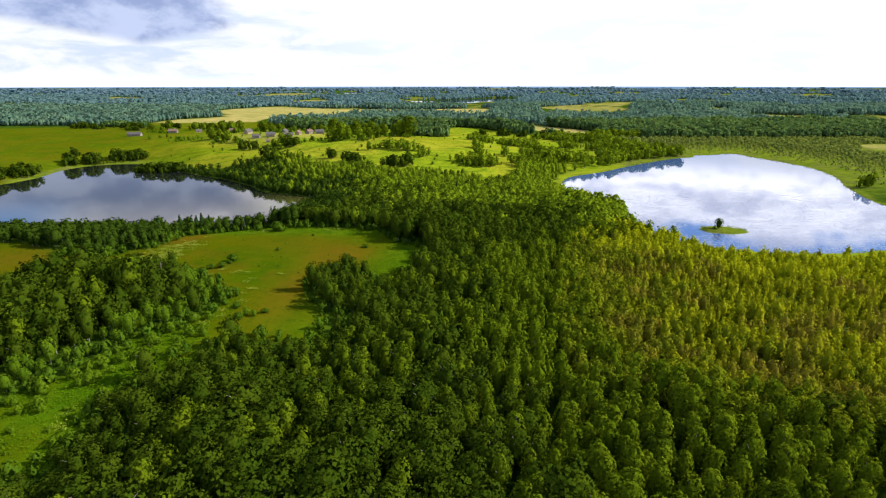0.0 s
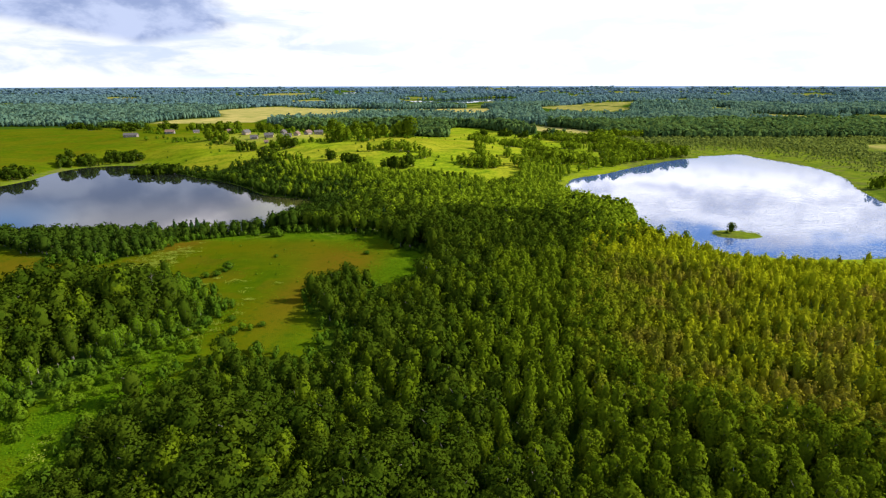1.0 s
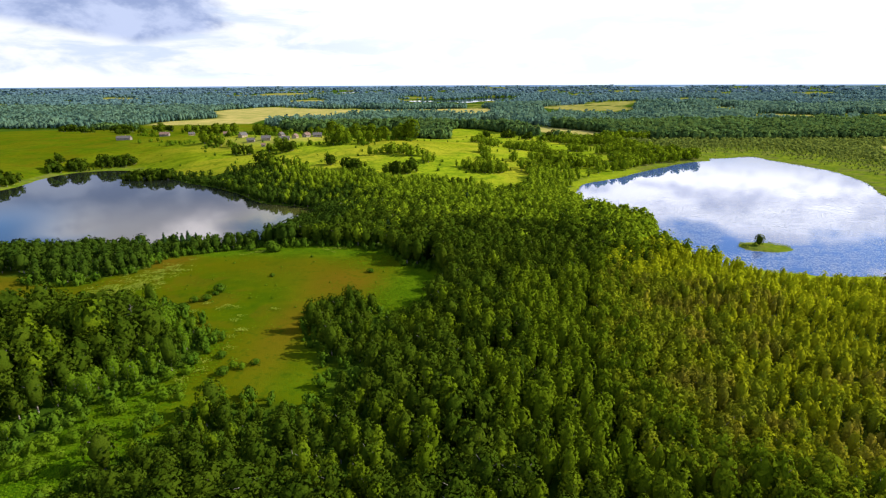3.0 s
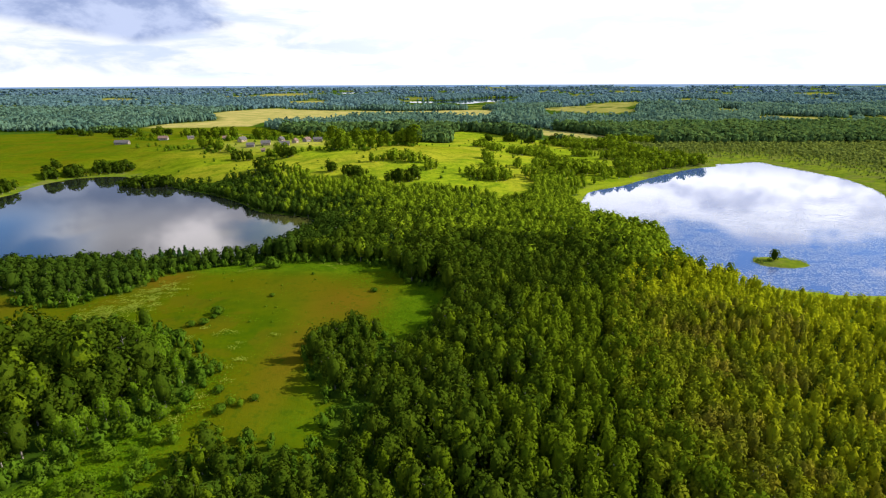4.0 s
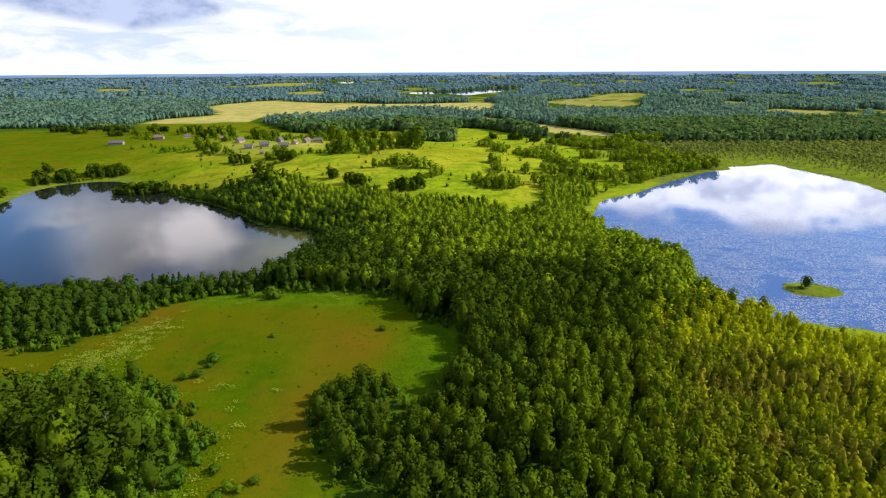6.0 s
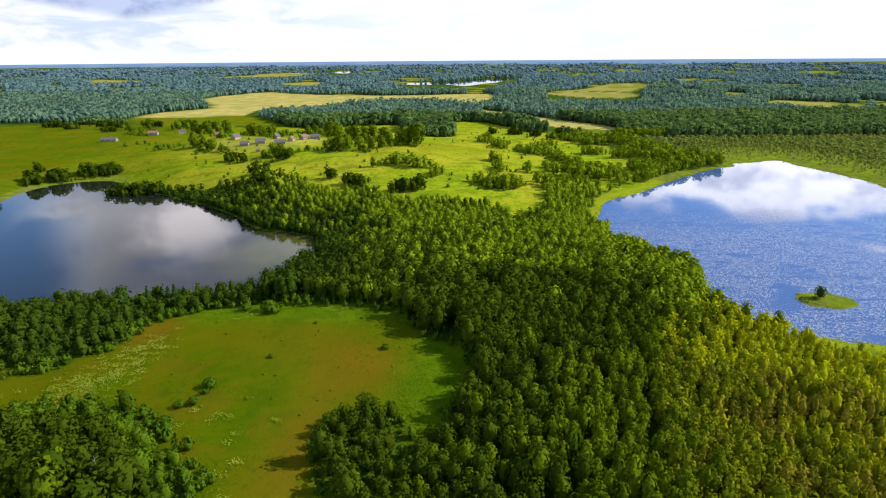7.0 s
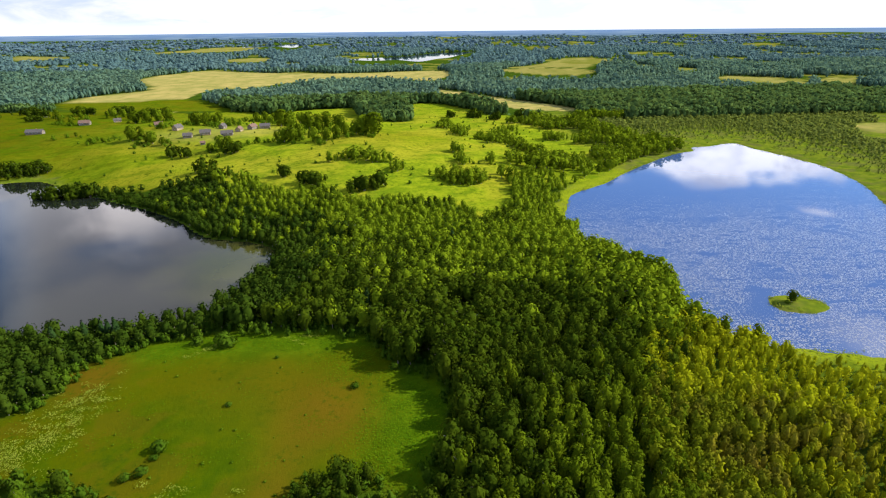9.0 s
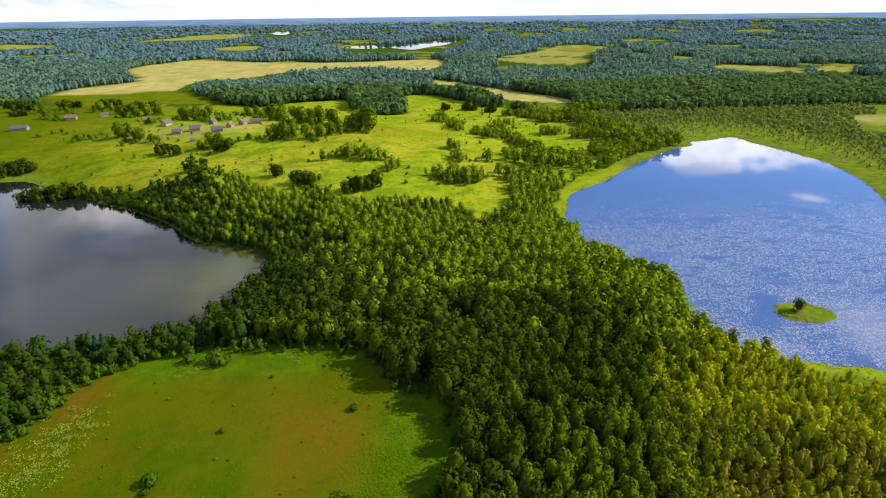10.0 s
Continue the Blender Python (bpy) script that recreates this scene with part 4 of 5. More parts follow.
lightm = (waves(mid[:, 0], mid[:, 1], 110, 62) > 0.25) | low | (neck & (waves(mid[:, 0], mid[:, 1], 40, 66) > -0.6))
stand("lakeshore_wood", "dark alder wood along the shore of the dark lake", mid[bank_m], hmid[bank_m] * (0.82 - 0.22 * (mid[bank_m][:, 0] < -105)), tree_models("round", 46, 0.10, 6, 138), [SHADED_ALDER, BARK], rng, (1.1, 1.5))
neck = neck | bank_m
back = ~lightm & ~neck & (mid[:, 1] > 590)
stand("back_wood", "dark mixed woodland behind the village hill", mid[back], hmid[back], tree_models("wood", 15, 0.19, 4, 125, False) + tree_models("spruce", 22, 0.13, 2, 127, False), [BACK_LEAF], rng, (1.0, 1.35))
front = ~lightm & ~back & ~neck
stand("hillside_wood", "dark mixed woodland around the hill", mid[front], hmid[front], tree_models("wood", 17, 0.19, 6, 120, False), [BIRCH], rng, (0.8, 1.1))
rowan = rng.uniform(size=len(mid)) < 0.75
for nm, lab, sel, mats in (("neck_birches", "bright birch clumps between the pasture and the lily lake", neck & ~bank_m & rowan, [ASPEN, BARK]), ("neck_alders", "green alder clumps between the pasture and the lily lake", neck & ~bank_m & ~rowan, [BIRCH, BARK])):
    stand(nm, lab, mid[sel], hmid[sel], tree_models("round", 40, 0.105, 6, 137), mats, rng, (1.0, 1.35))
lightm &= ~neck
lightm &= ~low
scrub = scatter(190, 560, 300, 700, 4.5, rng)
scrub = scrub[in_sight(scrub, 20) & wooded(scrub)]
scrub = scrub[(scrub[:, 0] > 234 - 0.35 * (scrub[:, 1] - 480)) & (scrub[:, 0] < 330 + 0.6 * (scrub[:, 1] - 300) + 40 * waves(scrub[:, 0], scrub[:, 1], 90, 68))]
away = np.clip(shore(scrub[:, 0], scrub[:, 1], LILY_LAKE, 90) / 90, 0, 1)
scrub = scrub[rng.uniform(size=len(scrub)) < 0.45 + 0.6 * away]
away = np.clip(shore(scrub[:, 0], scrub[:, 1], LILY_LAKE, 90) / 90, 0, 1)
stand("lake_scrub", "olive scrub and reeds behind the lily lake", scrub, (1.1 + 2.6 * away ** 1.5) * rng.uniform(0.6, 1.35, len(scrub)), tree_models("bog", 12, 0.17, 6, 135, False, 3), [SCRUB_LEAF], rng, (1.5, 2.4))
mid, hmid, lightm, low = mid[~low], hmid[~low], lightm[~low], low[~low]
high = lightm & (mid[:, 1] > 590)
lightm &= ~high
stand("hillside_birches", "lighter birch wood around the hill and lake", mid[lightm], hmid[lightm], tree_models("birch", 18, 0.125, 6, 130, False), [ASPEN], rng, (1.0, 1.4))
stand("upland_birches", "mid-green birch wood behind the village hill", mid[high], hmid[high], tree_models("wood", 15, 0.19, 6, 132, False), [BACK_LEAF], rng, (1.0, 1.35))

# no haze in the air: farther stands get bluer leaf colour instead
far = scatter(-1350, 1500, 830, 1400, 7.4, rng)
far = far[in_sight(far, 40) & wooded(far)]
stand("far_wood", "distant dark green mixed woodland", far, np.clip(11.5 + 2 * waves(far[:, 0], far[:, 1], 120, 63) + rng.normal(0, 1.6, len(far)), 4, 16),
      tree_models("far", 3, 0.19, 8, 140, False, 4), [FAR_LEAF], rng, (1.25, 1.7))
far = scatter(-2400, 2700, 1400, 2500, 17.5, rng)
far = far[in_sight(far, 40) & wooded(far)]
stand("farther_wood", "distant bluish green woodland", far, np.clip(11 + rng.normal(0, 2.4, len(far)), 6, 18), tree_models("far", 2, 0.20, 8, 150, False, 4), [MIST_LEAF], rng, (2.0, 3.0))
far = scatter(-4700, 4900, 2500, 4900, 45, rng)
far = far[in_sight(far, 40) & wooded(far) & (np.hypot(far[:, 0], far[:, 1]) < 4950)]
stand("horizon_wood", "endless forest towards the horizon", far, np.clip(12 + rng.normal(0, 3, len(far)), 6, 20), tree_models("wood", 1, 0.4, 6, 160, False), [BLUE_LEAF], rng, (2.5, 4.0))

# the same forest goes on behind the start of the flight
rear = scatter(-170, 170, -120, 46, 8.0, rng)
rear = rear[~((rear[:, 1] > 40) & in_sight(rear, 0))]
under = (np.abs(rear[:, 0]) < 80) & (rear[:, 1] > -45)
stand("rear_forest", "dense green alder forest", rear[~under], np.clip(8.6 + rng.normal(0, 1.3, int((~under).sum())), 5, 13), tree_models("round", 12, 0.18, 5, 170, False), [LEAF], rng, (1.5, 2.0))
under = scatter(-80, 80, -45, 46, 4.4, rng)
under = under[~((under[:, 1] > 42) & in_sight(under, 0))]
stand("alder_forest", "dense green alder forest of even height", under, np.clip(8.4 + rng.normal(0, 0.9, len(under)), 5, 12), tree_models("round", 46, 0.062, 6, 172, False, 5), [LEAF], rng, (0.9, 1.2))
side = scatter(-260, 300, 46, 240, 7.0, rng)
side = side[~in_sight(side, 20)]
side = side[wooded(side)]
stand("side_forest", "green mixed forest of alder and birch", side, np.clip(8 + rng.normal(0, 1.3, len(side)), 5, 13), tree_models("round", 14, 0.17, 5, 175, False), [LEAF], rng, (1.2, 1.6))

# ---- copses and hedges on the hill ----
HILL_COPSES = [(-58, 434, 6, 4), (-42, 440, 14, 6), (-28, 431, 10, 5), (-16, 415, 5, 5), (22, 404, 17, 8), (36, 404, 8, 7), (62, 529, 10, 9),
               (78, 526, 13, 9), (88, 505, 11, 9), (96, 484, 8, 9), (37, 610, 9, 16), (45, 572, 8, 18), (46, 548, 4, 8), (50, 440, 4, 7), (31, 436, 5, 9), (68, 511, 9, 6), (87, 492, 10, 8), (133, 630, 16, 8), (118, 640, 14, 7), (128, 540, 12, 8), (145, 600, 14, 8), (30, 462, 5, 7), (84, 560, 12, 5), (95, 590, 10, 6), (28, 396, 14, 7)]
EDGE_COPSES = [(130, 674, 9, 8), (98, 664, 10, 6), (77, 684, 10, 8), (51, 688, 8, 8), (-39, 382, 6, 5), (-29, 388, 7, 6), (-68, 398, 9, 8),
               (-87, 414, 4, 4), (-146, 444, 6, 5), (-134, 422, 10, 6), (-326, 462, 8, 8), (-314, 474, 10, 8), (-298, 488, 12, 9), (-285, 492, 9, 8), (-336, 484, 4, 4), (-326, 405, 9, 12), (-334, 385, 10, 12), (-186, 499, 7, 5), (-174, 491, 6, 4), (-138, 486, 9, 4), (-232, 432, 18, 8), (-420, 735, 14, 5), (-380, 758, 16, 5), (-345, 745, 9, 4), (-450, 772, 18, 5), (-405, 700, 9, 5), (-345, 772, 14, 5), (-300, 705, 8, 5), (-520, 775, 16, 6), (-470, 730, 10, 5), (-300, 745, 12, 5)]


def copse(name, label, spots, height, models, mats):
    pts, hs = [], []
    for cx, cy, ax, ay in spots:
        k = int(max(7, ax * ay * 0.34))
        r, a = np.sqrt(rng.uniform(0, 1, k)) * rng.uniform(0.7, 1.25, k), rng.uniform(0, 6.283, k)
        pts.append(np.stack([cx + ax * r * np.cos(a), cy + ay * r * np.sin(a)], 1))
        hs.append(height * (1.1 - 0.35 * r) * rng.uniform(0.35, 1.45, k))
    return stand(name, label, np.concatenate(pts), np.concatenate(hs), models, mats, rng, (1.0, 1.4))


copse("hill_copses", "clumps of young trees scattered over the pasture", HILL_COPSES, 6.2, tree_models("round", 40, 0.095, 3, 200) + tree_models("birch", 40, 0.085, 3, 204), [ASPEN, BARK])
copse("edge_copses", "bushy thickets along the pasture edge", EDGE_COPSES, 7.2, tree_models("round", 34, 0.11, 5, 210), [LEAF, BARK])
# lone bushes on the pasture
p = scatter(-260, 160, 395, 700, 12, rng)
p = p[inside(p[:, 0], p[:, 1], HILL)]
p = p[(rng.uniform(size=len(p)) < np.where(p[:, 0] > 25, 0.7, 0.45)) & (waves(p[:, 0], p[:, 1], 70, 74) > -0.25) & ~((p[:, 0] > -35) & (p[:, 0] < 30) & (p[:, 1] > 430) & (p[:, 1] < 590))]
stand("pasture_bushes", "small lone bushes dotted over the pasture", p, rng.uniform(0.9, 2.6, len(p)), tree_models("shrub", 16, 0.2, 5, 220, False), [SHRUB], rng)

# ---- village on the hill ----
village_pairs = [model_pair(230 + k, "round", 240, 0.062, BIRCH, 4) for k in range(4)] + [model_pair(240 + k, "round", 240, 0.062, ASPEN, 4) for k in range(2)]
OLD_TREES = [(-32, 503, 22), (-40, 508, 17), (-41, 541, 17), (-46, 512, 13), (-54, 500, 13), (-60, 496, 11), (-68, 490, 12), (-78, 494, 13), (-91, 565, 17), (-84, 571, 16),
             (-77, 575, 18), (-64, 567, 15), (-119, 583, 18), (-112, 590, 16), (-105, 560, 13), (-103, 507, 14), (-96, 502, 15), (-90, 508, 12), (-110, 512, 9), (-151, 501, 13), (-144, 498, 12)]
GARDEN_TREES = [(-158, 497, 8), (-125, 512, 6), (-236, 546, 14), (-230, 550, 12), (-216, 536, 12), (-206, 532, 8), (-222, 540, 8), (-201, 604, 14), (-192, 598, 13), (-208, 612, 12), (-184, 604, 11),
                (-213, 671, 13), (-202, 675, 12), (-273, 667, 17), (-264, 672, 16), (-256, 680, 16), (-284, 664, 14), (-332, 721, 13), (-322, 724, 11), (-377, 741, 14), (-392, 719, 11)]
YARD_TREES = [(-147, 644, 12), (-154, 640, 11), (-138, 646, 12), (-128, 630, 12), (-300, 582, 5), (-270, 548, 6), (-261, 548, 5), (-163, 590, 8), (-178, 588, 7), (-120, 640, 14), (-110, 636, 13),
              (-165, 640, 6), (-345, 660, 9), (-360, 668, 10), (-356, 700, 9), (-228, 590, 7), (-133, 604, 9), (-100, 600, 14), (-70, 600, 13), (-80, 540, 11), (-95, 535, 12)]
for x, y, h in OLD_TREES + GARDEN_TREES + YARD_TREES:
    cm, tm = village_pairs[rng.randint(0, 6)]
    h = h * 0.86
    wd = h * rng.uniform(1.0, 1.35)
    tree_thing("village_tree", "tall leafy tree on the village hill" if h > 12 else "small leafy garden tree in the village", cm, tm,
               pose(x, y, ground_at(x, y), 0, 0, rng.uniform(0, 360)), (wd, wd, h), "trees round the village")

p = np.concatenate([np.stack([x + rng.normal(0, 6, 7), y + rng.normal(0, 5, 7)], 1) for x, y, h in OLD_TREES + GARDEN_TREES + YARD_TREES])
stand("garden_bushes", "lilac and currant bushes round the village", p, rng.uniform(1.4, 4.6, len(p)), tree_models("shrub", 26, 0.17, 5, 250, False), [YOUNG], rng, (0.8, 1.2))


def plain_material(name, a, b, scale=1.2, rough=0.8, stretch=(1, 1, 1), relief_m=0.01):
    m, n, out = material(name)
    pos = n.scaled(n.add("ShaderNodeTexCoord").outputs["Object"], *stretch)
    k = n.ramp(n.noise(pos, scale, 4.0, 0.6), 0.35, 0.65)
    c = n.mix(k, a, b)
    tint = n.add("ShaderNodeObjectInfo").outputs["Random"]
    c = n.mix(n.math("MULTIPLY", tint, 0.35), c, n.mix(0.25, a, b))
    principled(n, out, c, rough, 0.3, bumped(n, k, 0.5, relief_m))
    return m


LOGS = plain_material("weathered_logs", (0.15, 0.12, 0.085), (0.27, 0.225, 0.17), 1.5, 0.85, (0.5, 0.5, 5), 0.04)
PAINTED = plain_material("ochre_boards", (0.26, 0.19, 0.10), (0.36, 0.28, 0.16), 1.5, 0.7, (5, 5, 0.4), 0.02)
SLATE = plain_material("grey_corrugated_roofing", (0.070, 0.062, 0.056), (0.130, 0.116, 0.104), 0.8, 0.75, (4, 1, 1), 0.03)
RUST = plain_material("rusty_sheet_roof", (0.13, 0.075, 0.05), (0.22, 0.14, 0.10), 0.8, 0.7, (4, 1, 1), 0.03)
BRICK = plain_material("chimney_brick", (0.35, 0.15, 0.09), (0.48, 0.25, 0.16), 3.0, 0.85)
WHITE = plain_material("white_window_frame", (0.70, 0.70, 0.68), (0.82, 0.82, 0.80), 3.0, 0.5)
m, n, out = material("window_glass")
principled(n, out, (0.02, 0.025, 0.03), 0.05, 0.6)
GLASS = m


def box(bm, x0, x1, y0, y1, z0, z1):
    v = [bm.verts.new(c) for c in ((x0, y0, z0), (x1, y0, z0), (x1, y1, z0), (x0, y1, z0), (x0, y0, z1), (x1, y0, z1), (x1, y1, z1), (x0, y1, z1))]
    for f in ((0, 3, 2, 1), (4, 5, 6, 7), (0, 1, 5, 4), (1, 2, 6, 5), (2, 3, 7, 6), (3, 0, 4, 7)):
        bm.faces.new([v[i] for i in f])
    return bm


def boxed(*boxes):
    bm = bmesh.new()
    for b in boxes:
        box(bm, *b)
    return bm


def house(x, y, turn, length, width, eaves, ridge, wall_mat, label, annex=False):
    """A village house: gabled walls, roof with eaves and chimney, windows with frames and sills, a door."""
    root = new("house")
    hl, hw = length / 2, width / 2
    bm = bmesh.new()
    prof = [(-hw, -0.6), (hw, -0.6), (hw, eaves), (0, ridge - 0.15), (-hw, eaves)]
    a = [bm.verts.new((-hl, py_, pz_)) for py_, pz_ in prof]
    b = [bm.verts.new((hl, py_, pz_)) for py_, pz_ in prof]
    bm.faces.new(a[::-1])
    bm.faces.new(b)
    for i in range(5):
        bm.faces.new((a[i], a[(i + 1) % 5], b[(i + 1) % 5], b[i]))
    part("wall", bm, wall_mat, root)
    over, t = 0.5, 0.16
    slope = (ridge - eaves) / hw
    bm = bmesh.new()
    prof = [(-hw - over, eaves - over * slope), (0, ridge), (hw + over, eaves - over * slope), (hw + over, eaves - over * slope + t), (0, ridge + t), (-hw - over, eaves - over * slope + t)]
    a = [bm.verts.new((-hl - over, py_, pz_)) for py_, pz_ in prof]
    b = [bm.verts.new((hl + over, py_, pz_)) for py_, pz_ in prof]
    for ring in ((a[0], a[1], a[4], a[5]), (a[1], a[2], a[3], a[4]), (b[5], b[4], b[1], b[0]), (b[4], b[3], b[2], b[1])):
        bm.faces.new(ring)
    for i in range(6):
        bm.faces.new((a[i], b[i], b[(i + 1) % 6], a[(i + 1) % 6]))
    bmesh.ops.recalc_face_normals(bm, faces=bm.faces)
    roof = part("roof", bm, SLATE if int(x) % 3 else RUST, root, "" if int(x) % 3 else "rusty sheet roof")
    part("chimney", boxed((hl * 0.2, hl * 0.2 + 0.6, 0.2, 0.8, ridge - 0.9, ridge + 0.9), (hl * 0.2 - 0.06, hl * 0.2 + 0.66, 0.14, 0.86, ridge + 0.9, ridge + 1.02)), BRICK, roof, "red brick chimney")
    k = max(2, int(length // 2.6))
    for side in (-1, 1):
        for i in range(k):
            cx = -hl + length * (i + 0.5) / k
            yy = side * hw
            if side == -1 and i == k - 1:
                part("door", boxed((cx - 0.5, cx + 0.5, yy - 0.05, yy + 0.04, -0.1, 1.95)), LOGS, root, "plank door")
                continue
            win = part("window", boxed((cx - 0.55, cx - 0.45, yy - 0.06, yy + 0.06, 0.9, 2.0), (cx + 0.45, cx + 0.55, yy - 0.06, yy + 0.06, 0.9, 2.0), (cx - 0.45, cx + 0.45, yy - 0.06, yy + 0.06, 1.9, 2.0), (cx - 0.45, cx + 0.45, yy - 0.06, yy + 0.06, 0.9, 1.0)), WHITE, root, "white framed window")
            part("pane", boxed((cx - 0.45, cx + 0.45, yy - 0.03, yy + 0.03, 1.0, 1.9)), GLASS, win)
    for side in (-1, 1):
        xx = side * hl
        win = part("window", boxed((xx - 0.06, xx + 0.06, -0.55, -0.45, 0.9, 2.0), (xx - 0.06, xx + 0.06, 0.45, 0.55, 0.9, 2.0), (xx - 0.06, xx + 0.06, -0.45, 0.45, 1.9, 2.0), (xx - 0.06, xx + 0.06, -0.45, 0.45, 0.9, 1.0)), WHITE, root, "white framed window")
        part("pane", boxed((xx - 0.03, xx + 0.03, -0.45, 0.45, 1.0, 1.9)), GLASS, win)
    if annex:
        part("shed", boxed((hl, hl + 3.2, -hw * 0.7, hw * 0.7, -0.6, eaves * 0.85)), LOGS, root, "plank lean-to shed")
        part("shed_roof", boxed((hl - 0.1, hl + 3.6, -hw * 0.7 - 0.3, hw * 0.7 + 0.3, eaves * 0.85, eaves * 0.85 + 0.14)), SLATE, root)
    root.matrix_world = pose(x, y, ground_at(x, y) + 0.25, 0, 0, turn) @ Matrix.Scale(0.77, 4)
    return tagged(root, label, "house", "village houses")


for x, y, turn, l, wd, e, r, mt, ann in (
    (-237, 606, 20, 9, 6, 2.6, 5.2, LOGS, False), (-209, 576, 65, 10, 7, 2.9, 6.0, PAINTED, False), (-191, 547, 8, 9, 6, 2.5, 5.0, LOGS, True), (-178, 553, 12, 11, 7, 2.7, 5.5, PAINTED, False),
    (-169, 574, 70, 7, 6, 2.7, 5.4, LOGS, False), (-157, 543, 10, 12, 7, 2.6, 5.2, LOGS, True), (-150, 556, 80, 8, 6, 2.6, 5.2, PAINTED, False), (-141, 566, 60, 9, 7, 2.7, 5.4, LOGS, False),
    (-131, 570, 8, 11, 7, 2.8, 5.2, LOGS, False), (-333, 662, 10, 13, 8, 3.0, 6.0, LOGS, False), (-347, 603, 6, 18, 8, 2.8, 5.6, LOGS, True), (-313, 688, 30, 9, 6, 2.6, 5.0, PAINTED, False), (-171, 522, 15, 4.5, 3.5, 2.0, 3.4, LOGS, False),
):
    house(x, y, turn, l, wd, e, r, mt, ("ochre boarded" if mt is PAINTED else "weathered grey log") + " village house with a grey gable roof")

# ---- meadow: shrubs, flowers, dead wood ----
shrub_pairs = [model_pair(260 + k, "shrub", 230, 0.085, SHRUB if k < 3 else YOUNG, 6) for k in range(6)]
for x, y, h in ((-76, 180, 2.6), (-76, 177, 1.4), (-77, 172.5, 1.9), (-80, 171, 1.8), (-83, 159, 2.8), (-80, 163, 2.7), (-84, 155, 2.4), (-64, 140, 2.2), (-54.5, 128, 2.0), (-49, 133, 1.4), (-31, 201, 1.7),
                (-64.5, 196, 1.2), (-75, 229, 4.2), (-73, 227.5, 3.4), (-84, 231, 2.6), (-58, 136, 1.6), (-64, 135, 2.0), (-20, 209, 2.4), (-56, 218, 0.9), (-61, 121, 2.4), (-66, 127, 2.6), (-69, 121, 2.8),
                (-73, 107, 2.0), (-70, 114, 2.4), (-61, 109, 1.8), (-75, 98, 2.4), (-66, 97, 1.8), (-80, 90, 2.6), (-69, 93, 2.0), (-84, 96, 3.0)):
    cm, tm = shrub_pairs[rng.randint(0, 3) + (3 if y < 128 else 0)]
    wd = h * rng.uniform(1.1, 1.6)
    t = tree_thing("shrub", "green willow shrub standing in the meadow grass", cm, tm, pose(x, y, ground_at(x, y), 0, 0, rng.uniform(0, 360)), (wd, wd, h), "meadow shrubs")
    t["category"] = "shrub"

p = scatter(-100, -50, 66, 132, 2.8, rng)
mm = open_land(p[:, 0], p[:, 1])[0]
p = p[mm & (rng.uniform(size=len(p)) < 0.42 + 0.3 * waves(p[:, 0], p[:, 1], 18, 91))]
stand("undergrowth", "low willow bushes scattered in the grass", p, rng.uniform(0.7, 3.0, len(p)), tree_models("shrub", 64, 0.12, 5, 280, False), [YOUNG], rng)


p = scatter(-125, -5, 120, 234, 5.5, rng)
p = p[open_land(p[:, 0], p[:, 1])[0] & (rng.uniform(size=len(p)) < 0.22 + 0.25 * waves(p[:, 0], p[:, 1], 30, 93))]
stand("meadow_herbs", "low tussocks of sedge and dock dotted over the meadow", p, rng.uniform(0.15, 0.6, len(p)), tree_models("shrub", 22, 0.16, 5, 290, False), [YOUNG], rng, (1.2, 2.4))


def petals(name, label, spots, mat, size, spread=1.0, lift=0.7):
    """Flower heads or grass tufts strewn over patches of the meadow."""
    pts = []
    for cx, cy, ax, ay, k in spots:
        # plants seed themselves in loose drifts
        hub = rng.normal(0, 0.5, (max(2, k // 45), 2)) * (ax, ay)
        pts.append((cx, cy) + hub[rng.randint(0, len(hub), k)] + rng.normal(0, 0.75, (k, 2)) * (1.25, 0.8) * spread)
    pts = np.concatenate(pts)
    keep = open_land(pts[:, 0], pts[:, 1])[0] & (rng.uniform(size=len(pts)) < 0.55)
    c = with_ground(pts[keep])
    c[:, 2] += rng.uniform(0.5, 1.0, len(c)) * lift
    up = np.tile((0.0, -0.25, 1.0), (len(c), 1))
    v, q, nn = cards(c, up, size, rng)
    me = quads_mesh(name, v, q, [mat], shading=nn)
    return tagged(new(name, me), label, "flowers", kind="stuff")


m, n, out = material("cow_parsley")
k = n.add("ShaderNodeNewGeometry").outputs["Random Per Island"]
principled(n, out, n.mix(k, (0.130, 0.185, 0.006), (0.240, 0.270, 0.030)), 0.8, 0.1)
PARSLEY = m
m, n, out = material("tall_grass")
k = n.add("ShaderNodeNewGeometry").outputs["Random Per Island"]
principled(n, out, n.mix(k, (0.054, 0.116, 0.002), (0.096, 0.164, 0.004)), 0.9, 0.0)
TALL = m
petals("cow_parsley", "white flowering cow parsley in the meadow",
       [(-108, 188, 10, 13, 3600), (-104, 201, 9, 10, 1800), (-114, 176, 9, 9, 1800), (-138, 172, 14, 12, 900), (-59, 149, 3, 7, 260), (-63, 160, 4, 6, 160), (-62, 128, 4, 7, 260), (-76, 168, 6, 6, 120), (-84, 224, 9, 5, 260), (-50, 228, 16, 4, 300), (-66, 168, 8, 8, 160), (-128, 205, 12, 8, 300), (-76, 83, 7, 6, 160)],
       PARSLEY, 0.15)
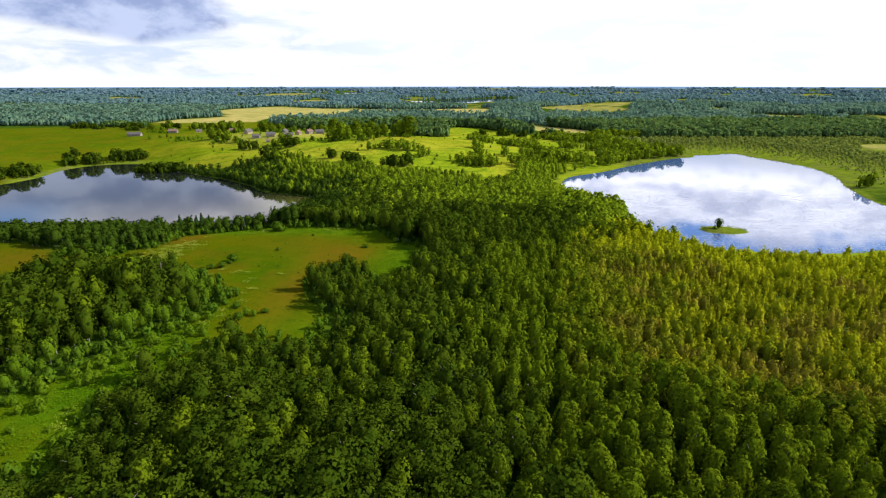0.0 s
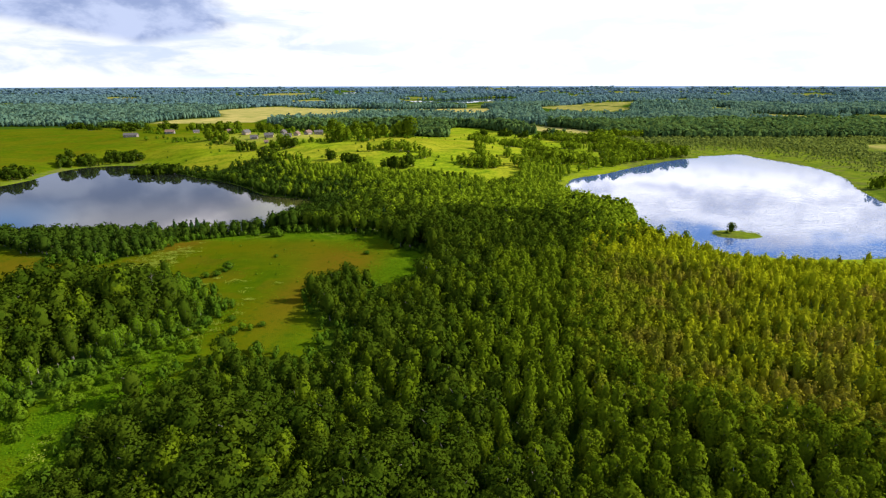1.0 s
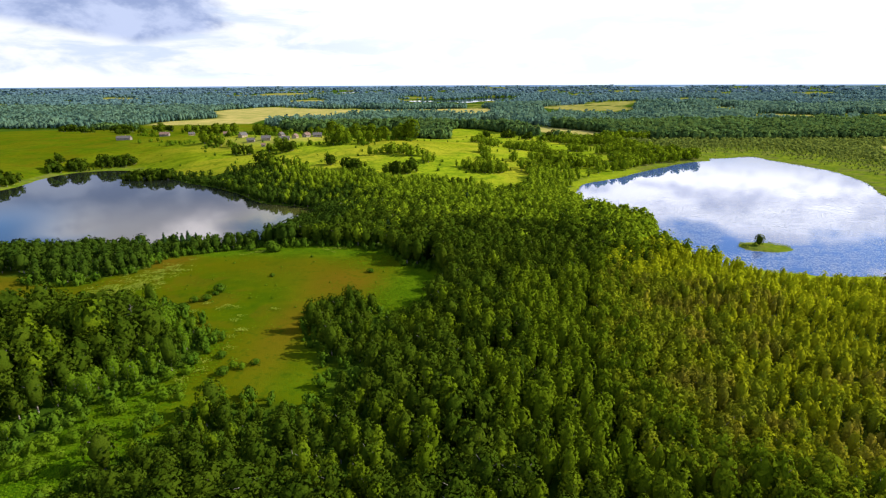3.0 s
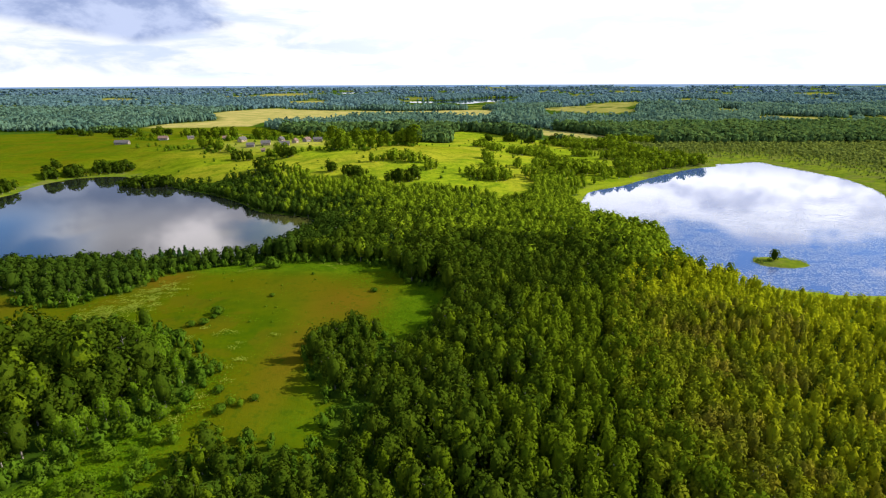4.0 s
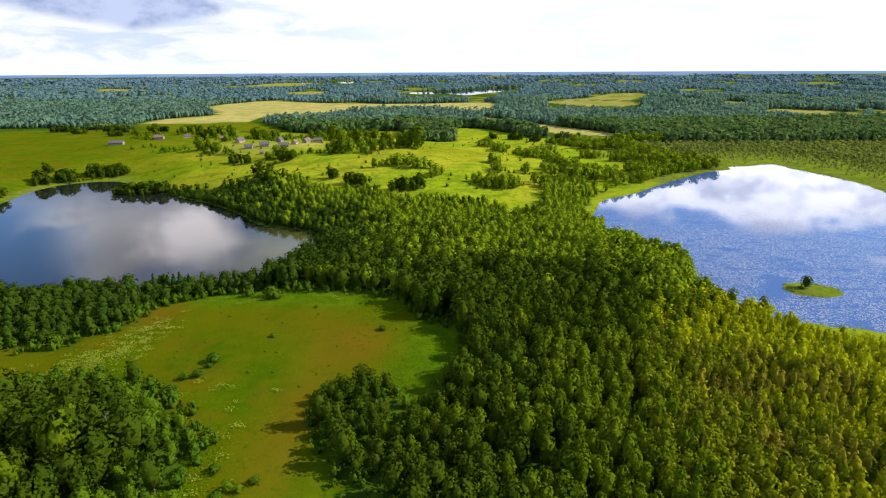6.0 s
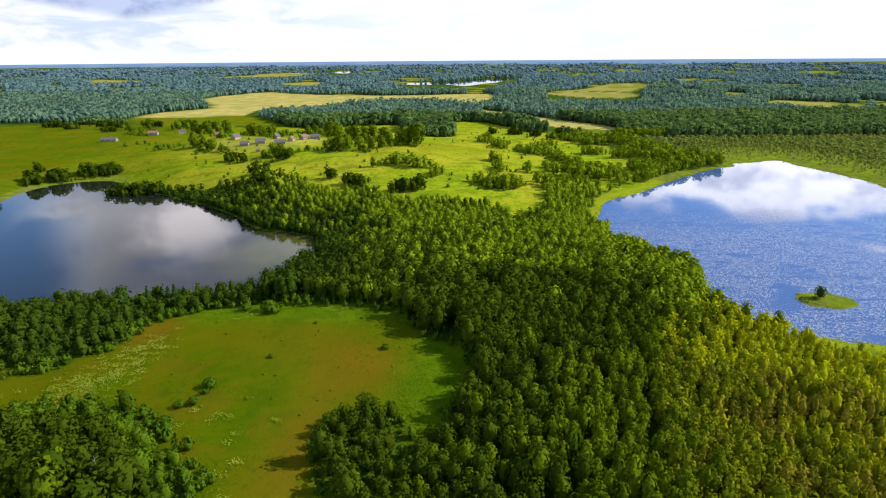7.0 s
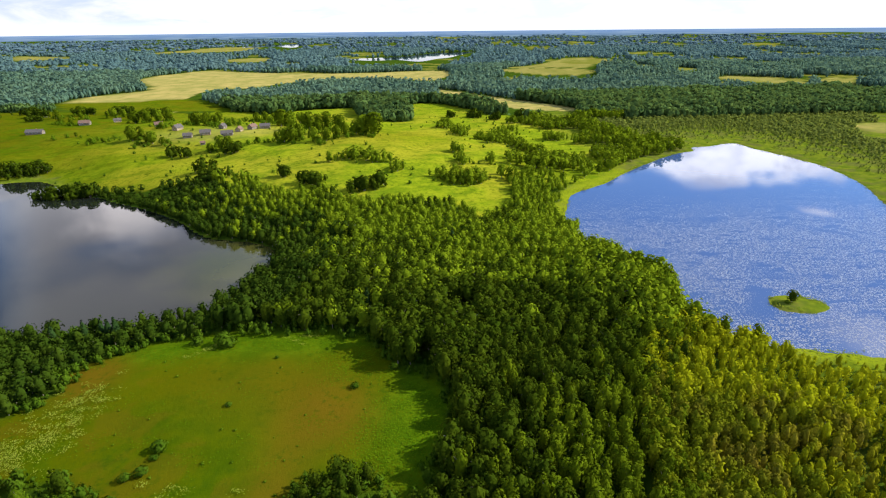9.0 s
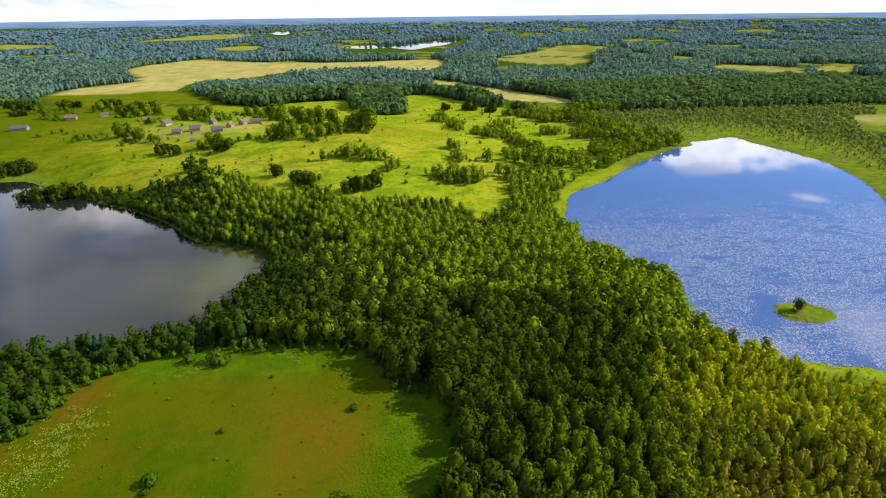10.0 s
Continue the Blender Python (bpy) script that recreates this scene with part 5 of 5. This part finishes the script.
petals("tall_grass", "lush tall grass and nettles along the forest edge",
       [(-70, 98, 12, 30, 5000), (-14, 190, 9, 14, 5000), (-22, 176, 9, 12, 4000), (-45, 228, 26, 6, 5000), (-90, 228, 16, 9, 3000), (-68, 110, 10, 22, 4000), (-62, 135, 6, 14, 2500), (-30, 215, 10, 10, 2500), (-75, 90, 12, 14, 3000), (-100, 190, 30, 30, 1500), (-65, 190, 70, 60, 2500), (-18, 168, 7, 16, 3000)],
       TALL, 0.15, 2.6, 0.3)

# dead standing trunks in the copse, and a heap of bare branches
for x, y, h in ((-79, 138.5, 12.5), (-76.5, 139.5, 11.0), (-81, 141, 9.0)):
    pieces = [(*tube((0, 0, -0.3), (0.1, 0.05, h * 0.55), 0.10, 0.06, 7), 0), (*tube((0.1, 0.05, h * 0.55), (0.25, 0.0, h), 0.06, 0.02, 7), 0)]
    for k in range(9):
        z, a, l = h * rng.uniform(0.45, 0.95), rng.uniform(0, 6.28), rng.uniform(0.5, 1.3)
        pieces.append((*tube((0.15, 0.03, z), (0.15 + l * math.cos(a), l * math.sin(a), z + 0.3), 0.04, 0.012, 5), 0))
    v, q, nn, s = join(pieces)
    ob = new("dead_tree", quads_mesh("dead_tree", v, q, [DEAD], smooth=True))
    ob.matrix_world = pose(x, y, ground_at(x, y))
    tagged(ob, "pale bare trunk of a dead standing tree", "tree", "dead trunks")
pieces = []
for k in range(16):
    a, l = rng.uniform(0, 6.28), rng.uniform(1.5, 3.2)
    o = rng.uniform(-0.8, 0.8, 2)
    pieces.append((*tube((o[0], o[1], 0.0), (o[0] + l * math.cos(a) * 0.6, o[1] + l * math.sin(a) * 0.6, rng.uniform(0.8, 3.0)), 0.07, 0.02, 5), 0))
v, q, nn, s = join(pieces)
ob = new("fallen_branches", quads_mesh("fallen_branches", v, q, [DEAD], smooth=True))
ob.matrix_world = pose(-59, 75.5, ground_at(-59, 75.5))
tagged(ob, "tangle of pale bare branches of a fallen tree", "dead wood")

# ---- island and lake edges ----
cm, tm = model_pair(300, "round", 200, 0.055, LEAF)
tree_thing("island_tree", "small round tree on the grassy lake islet", cm, tm, pose(128.5, 237, 0.3), (6.6, 6.6, 5.0))
cm, tm = model_pair(301, "shrub", 120, 0.11, SHRUB)
t = tree_thing("shrub", "low bush on the grassy lake islet", cm, tm, pose(126.3, 236.4, 0.3), (1.6, 1.6, 1.5))
t["category"] = "shrub"
spruce_pairs = [model_pair(310 + k, "spruce", 170, 0.055, SPRUCE, 6) for k in range(3)]
for x, y, h in ((-115, 243, 9.5), (-112, 244, 8.5), (-118.5, 245, 8.0), (-126, 244, 8.5), (-121.5, 246, 7.5), (-136, 243, 8.0), (62.5, 261.5, 11.5), (52, 262, 9), (-29, 246, 9.5), (8, 300, 10)):
    cm, tm = spruce_pairs[rng.randint(0, 3)]
    wd = h * 1.15
    tree_thing("spruce_tree", "dark pointed spruce at the lake edge", cm, tm, pose(x, y, ground_at(x, y), 0, 0, rng.uniform(0, 360)), (wd, wd, h), "lakeside spruces")
tall_pairs = [model_pair(320 + k, "birch", 230, 0.05, ASPEN, 6) for k in range(3)]
for x, y, h in ((86, 257, 12.0), (87.5, 254, 10.5), (83, 260, 11.5), (79, 263, 12.5), (75, 265, 11), (88, 250, 9), (70, 268, 10.5), (66, 270, 11.5), (86, 246, 8)):
    cm, tm = tall_pairs[rng.randint(0, 3)]
    wd = h * 1.2
    tree_thing("birch_tree", "tall birch at the point of the lily lake", cm, tm, pose(x, y, ground_at(x, y), 0, 0, rng.uniform(0, 360)), (wd, wd, h), "lakeside birches")

# reeds and sedge along the lily lake, in patches that reach into the water
m, n, out = material("reed")
k = n.add("ShaderNodeNewGeometry").outputs["Random Per Island"]
principled(n, out, n.mix(k, (0.075, 0.130, 0.006), (0.170, 0.190, 0.012)), 0.85, 0.05)
REED = m


def reeds(name, label, outline, level, step, mat):
    """Leaning blades in uneven patches along a shore."""
    a = outline
    seg = np.roll(a, -1, 0) - a
    pts = []
    for (x0, y0), (ex, ey) in zip(a, seg):
        k = max(1, int(np.hypot(ex, ey) / step))
        t = rng.uniform(0, 1, k)
        o = rng.normal(0.0, 1.1, k)
        l = np.hypot(ex, ey) + 1e-6
        pts.append(np.stack([x0 + ex * t - ey / l * o, y0 + ey * t + ex / l * o], 1))
    pts = np.concatenate(pts)
    pts = pts[waves(pts[:, 0], pts[:, 1], 16, 81) + 0.6 * waves(pts[:, 0], pts[:, 1], 6, 82) > -0.1]
    c = np.column_stack([pts, np.maximum(land(pts[:, 0], pts[:, 1]), level) + rng.uniform(0.1, 0.5, len(pts))])
    v, q, nn = cards(c, np.tile((0.1, -0.3, 1.0), (len(c), 1)), 0.32, rng)
    return tagged(new(name, quads_mesh(name, v, q, [mat], shading=nn)), label, "reeds", kind="stuff")


reeds("reeds", "green reeds and sedge along the lake shore", LILY_LAKE, 0.0, 0.2, REED)
reeds("reeds", "green sedge round the lake islet", ISLAND, 0.0, 0.12, REED)
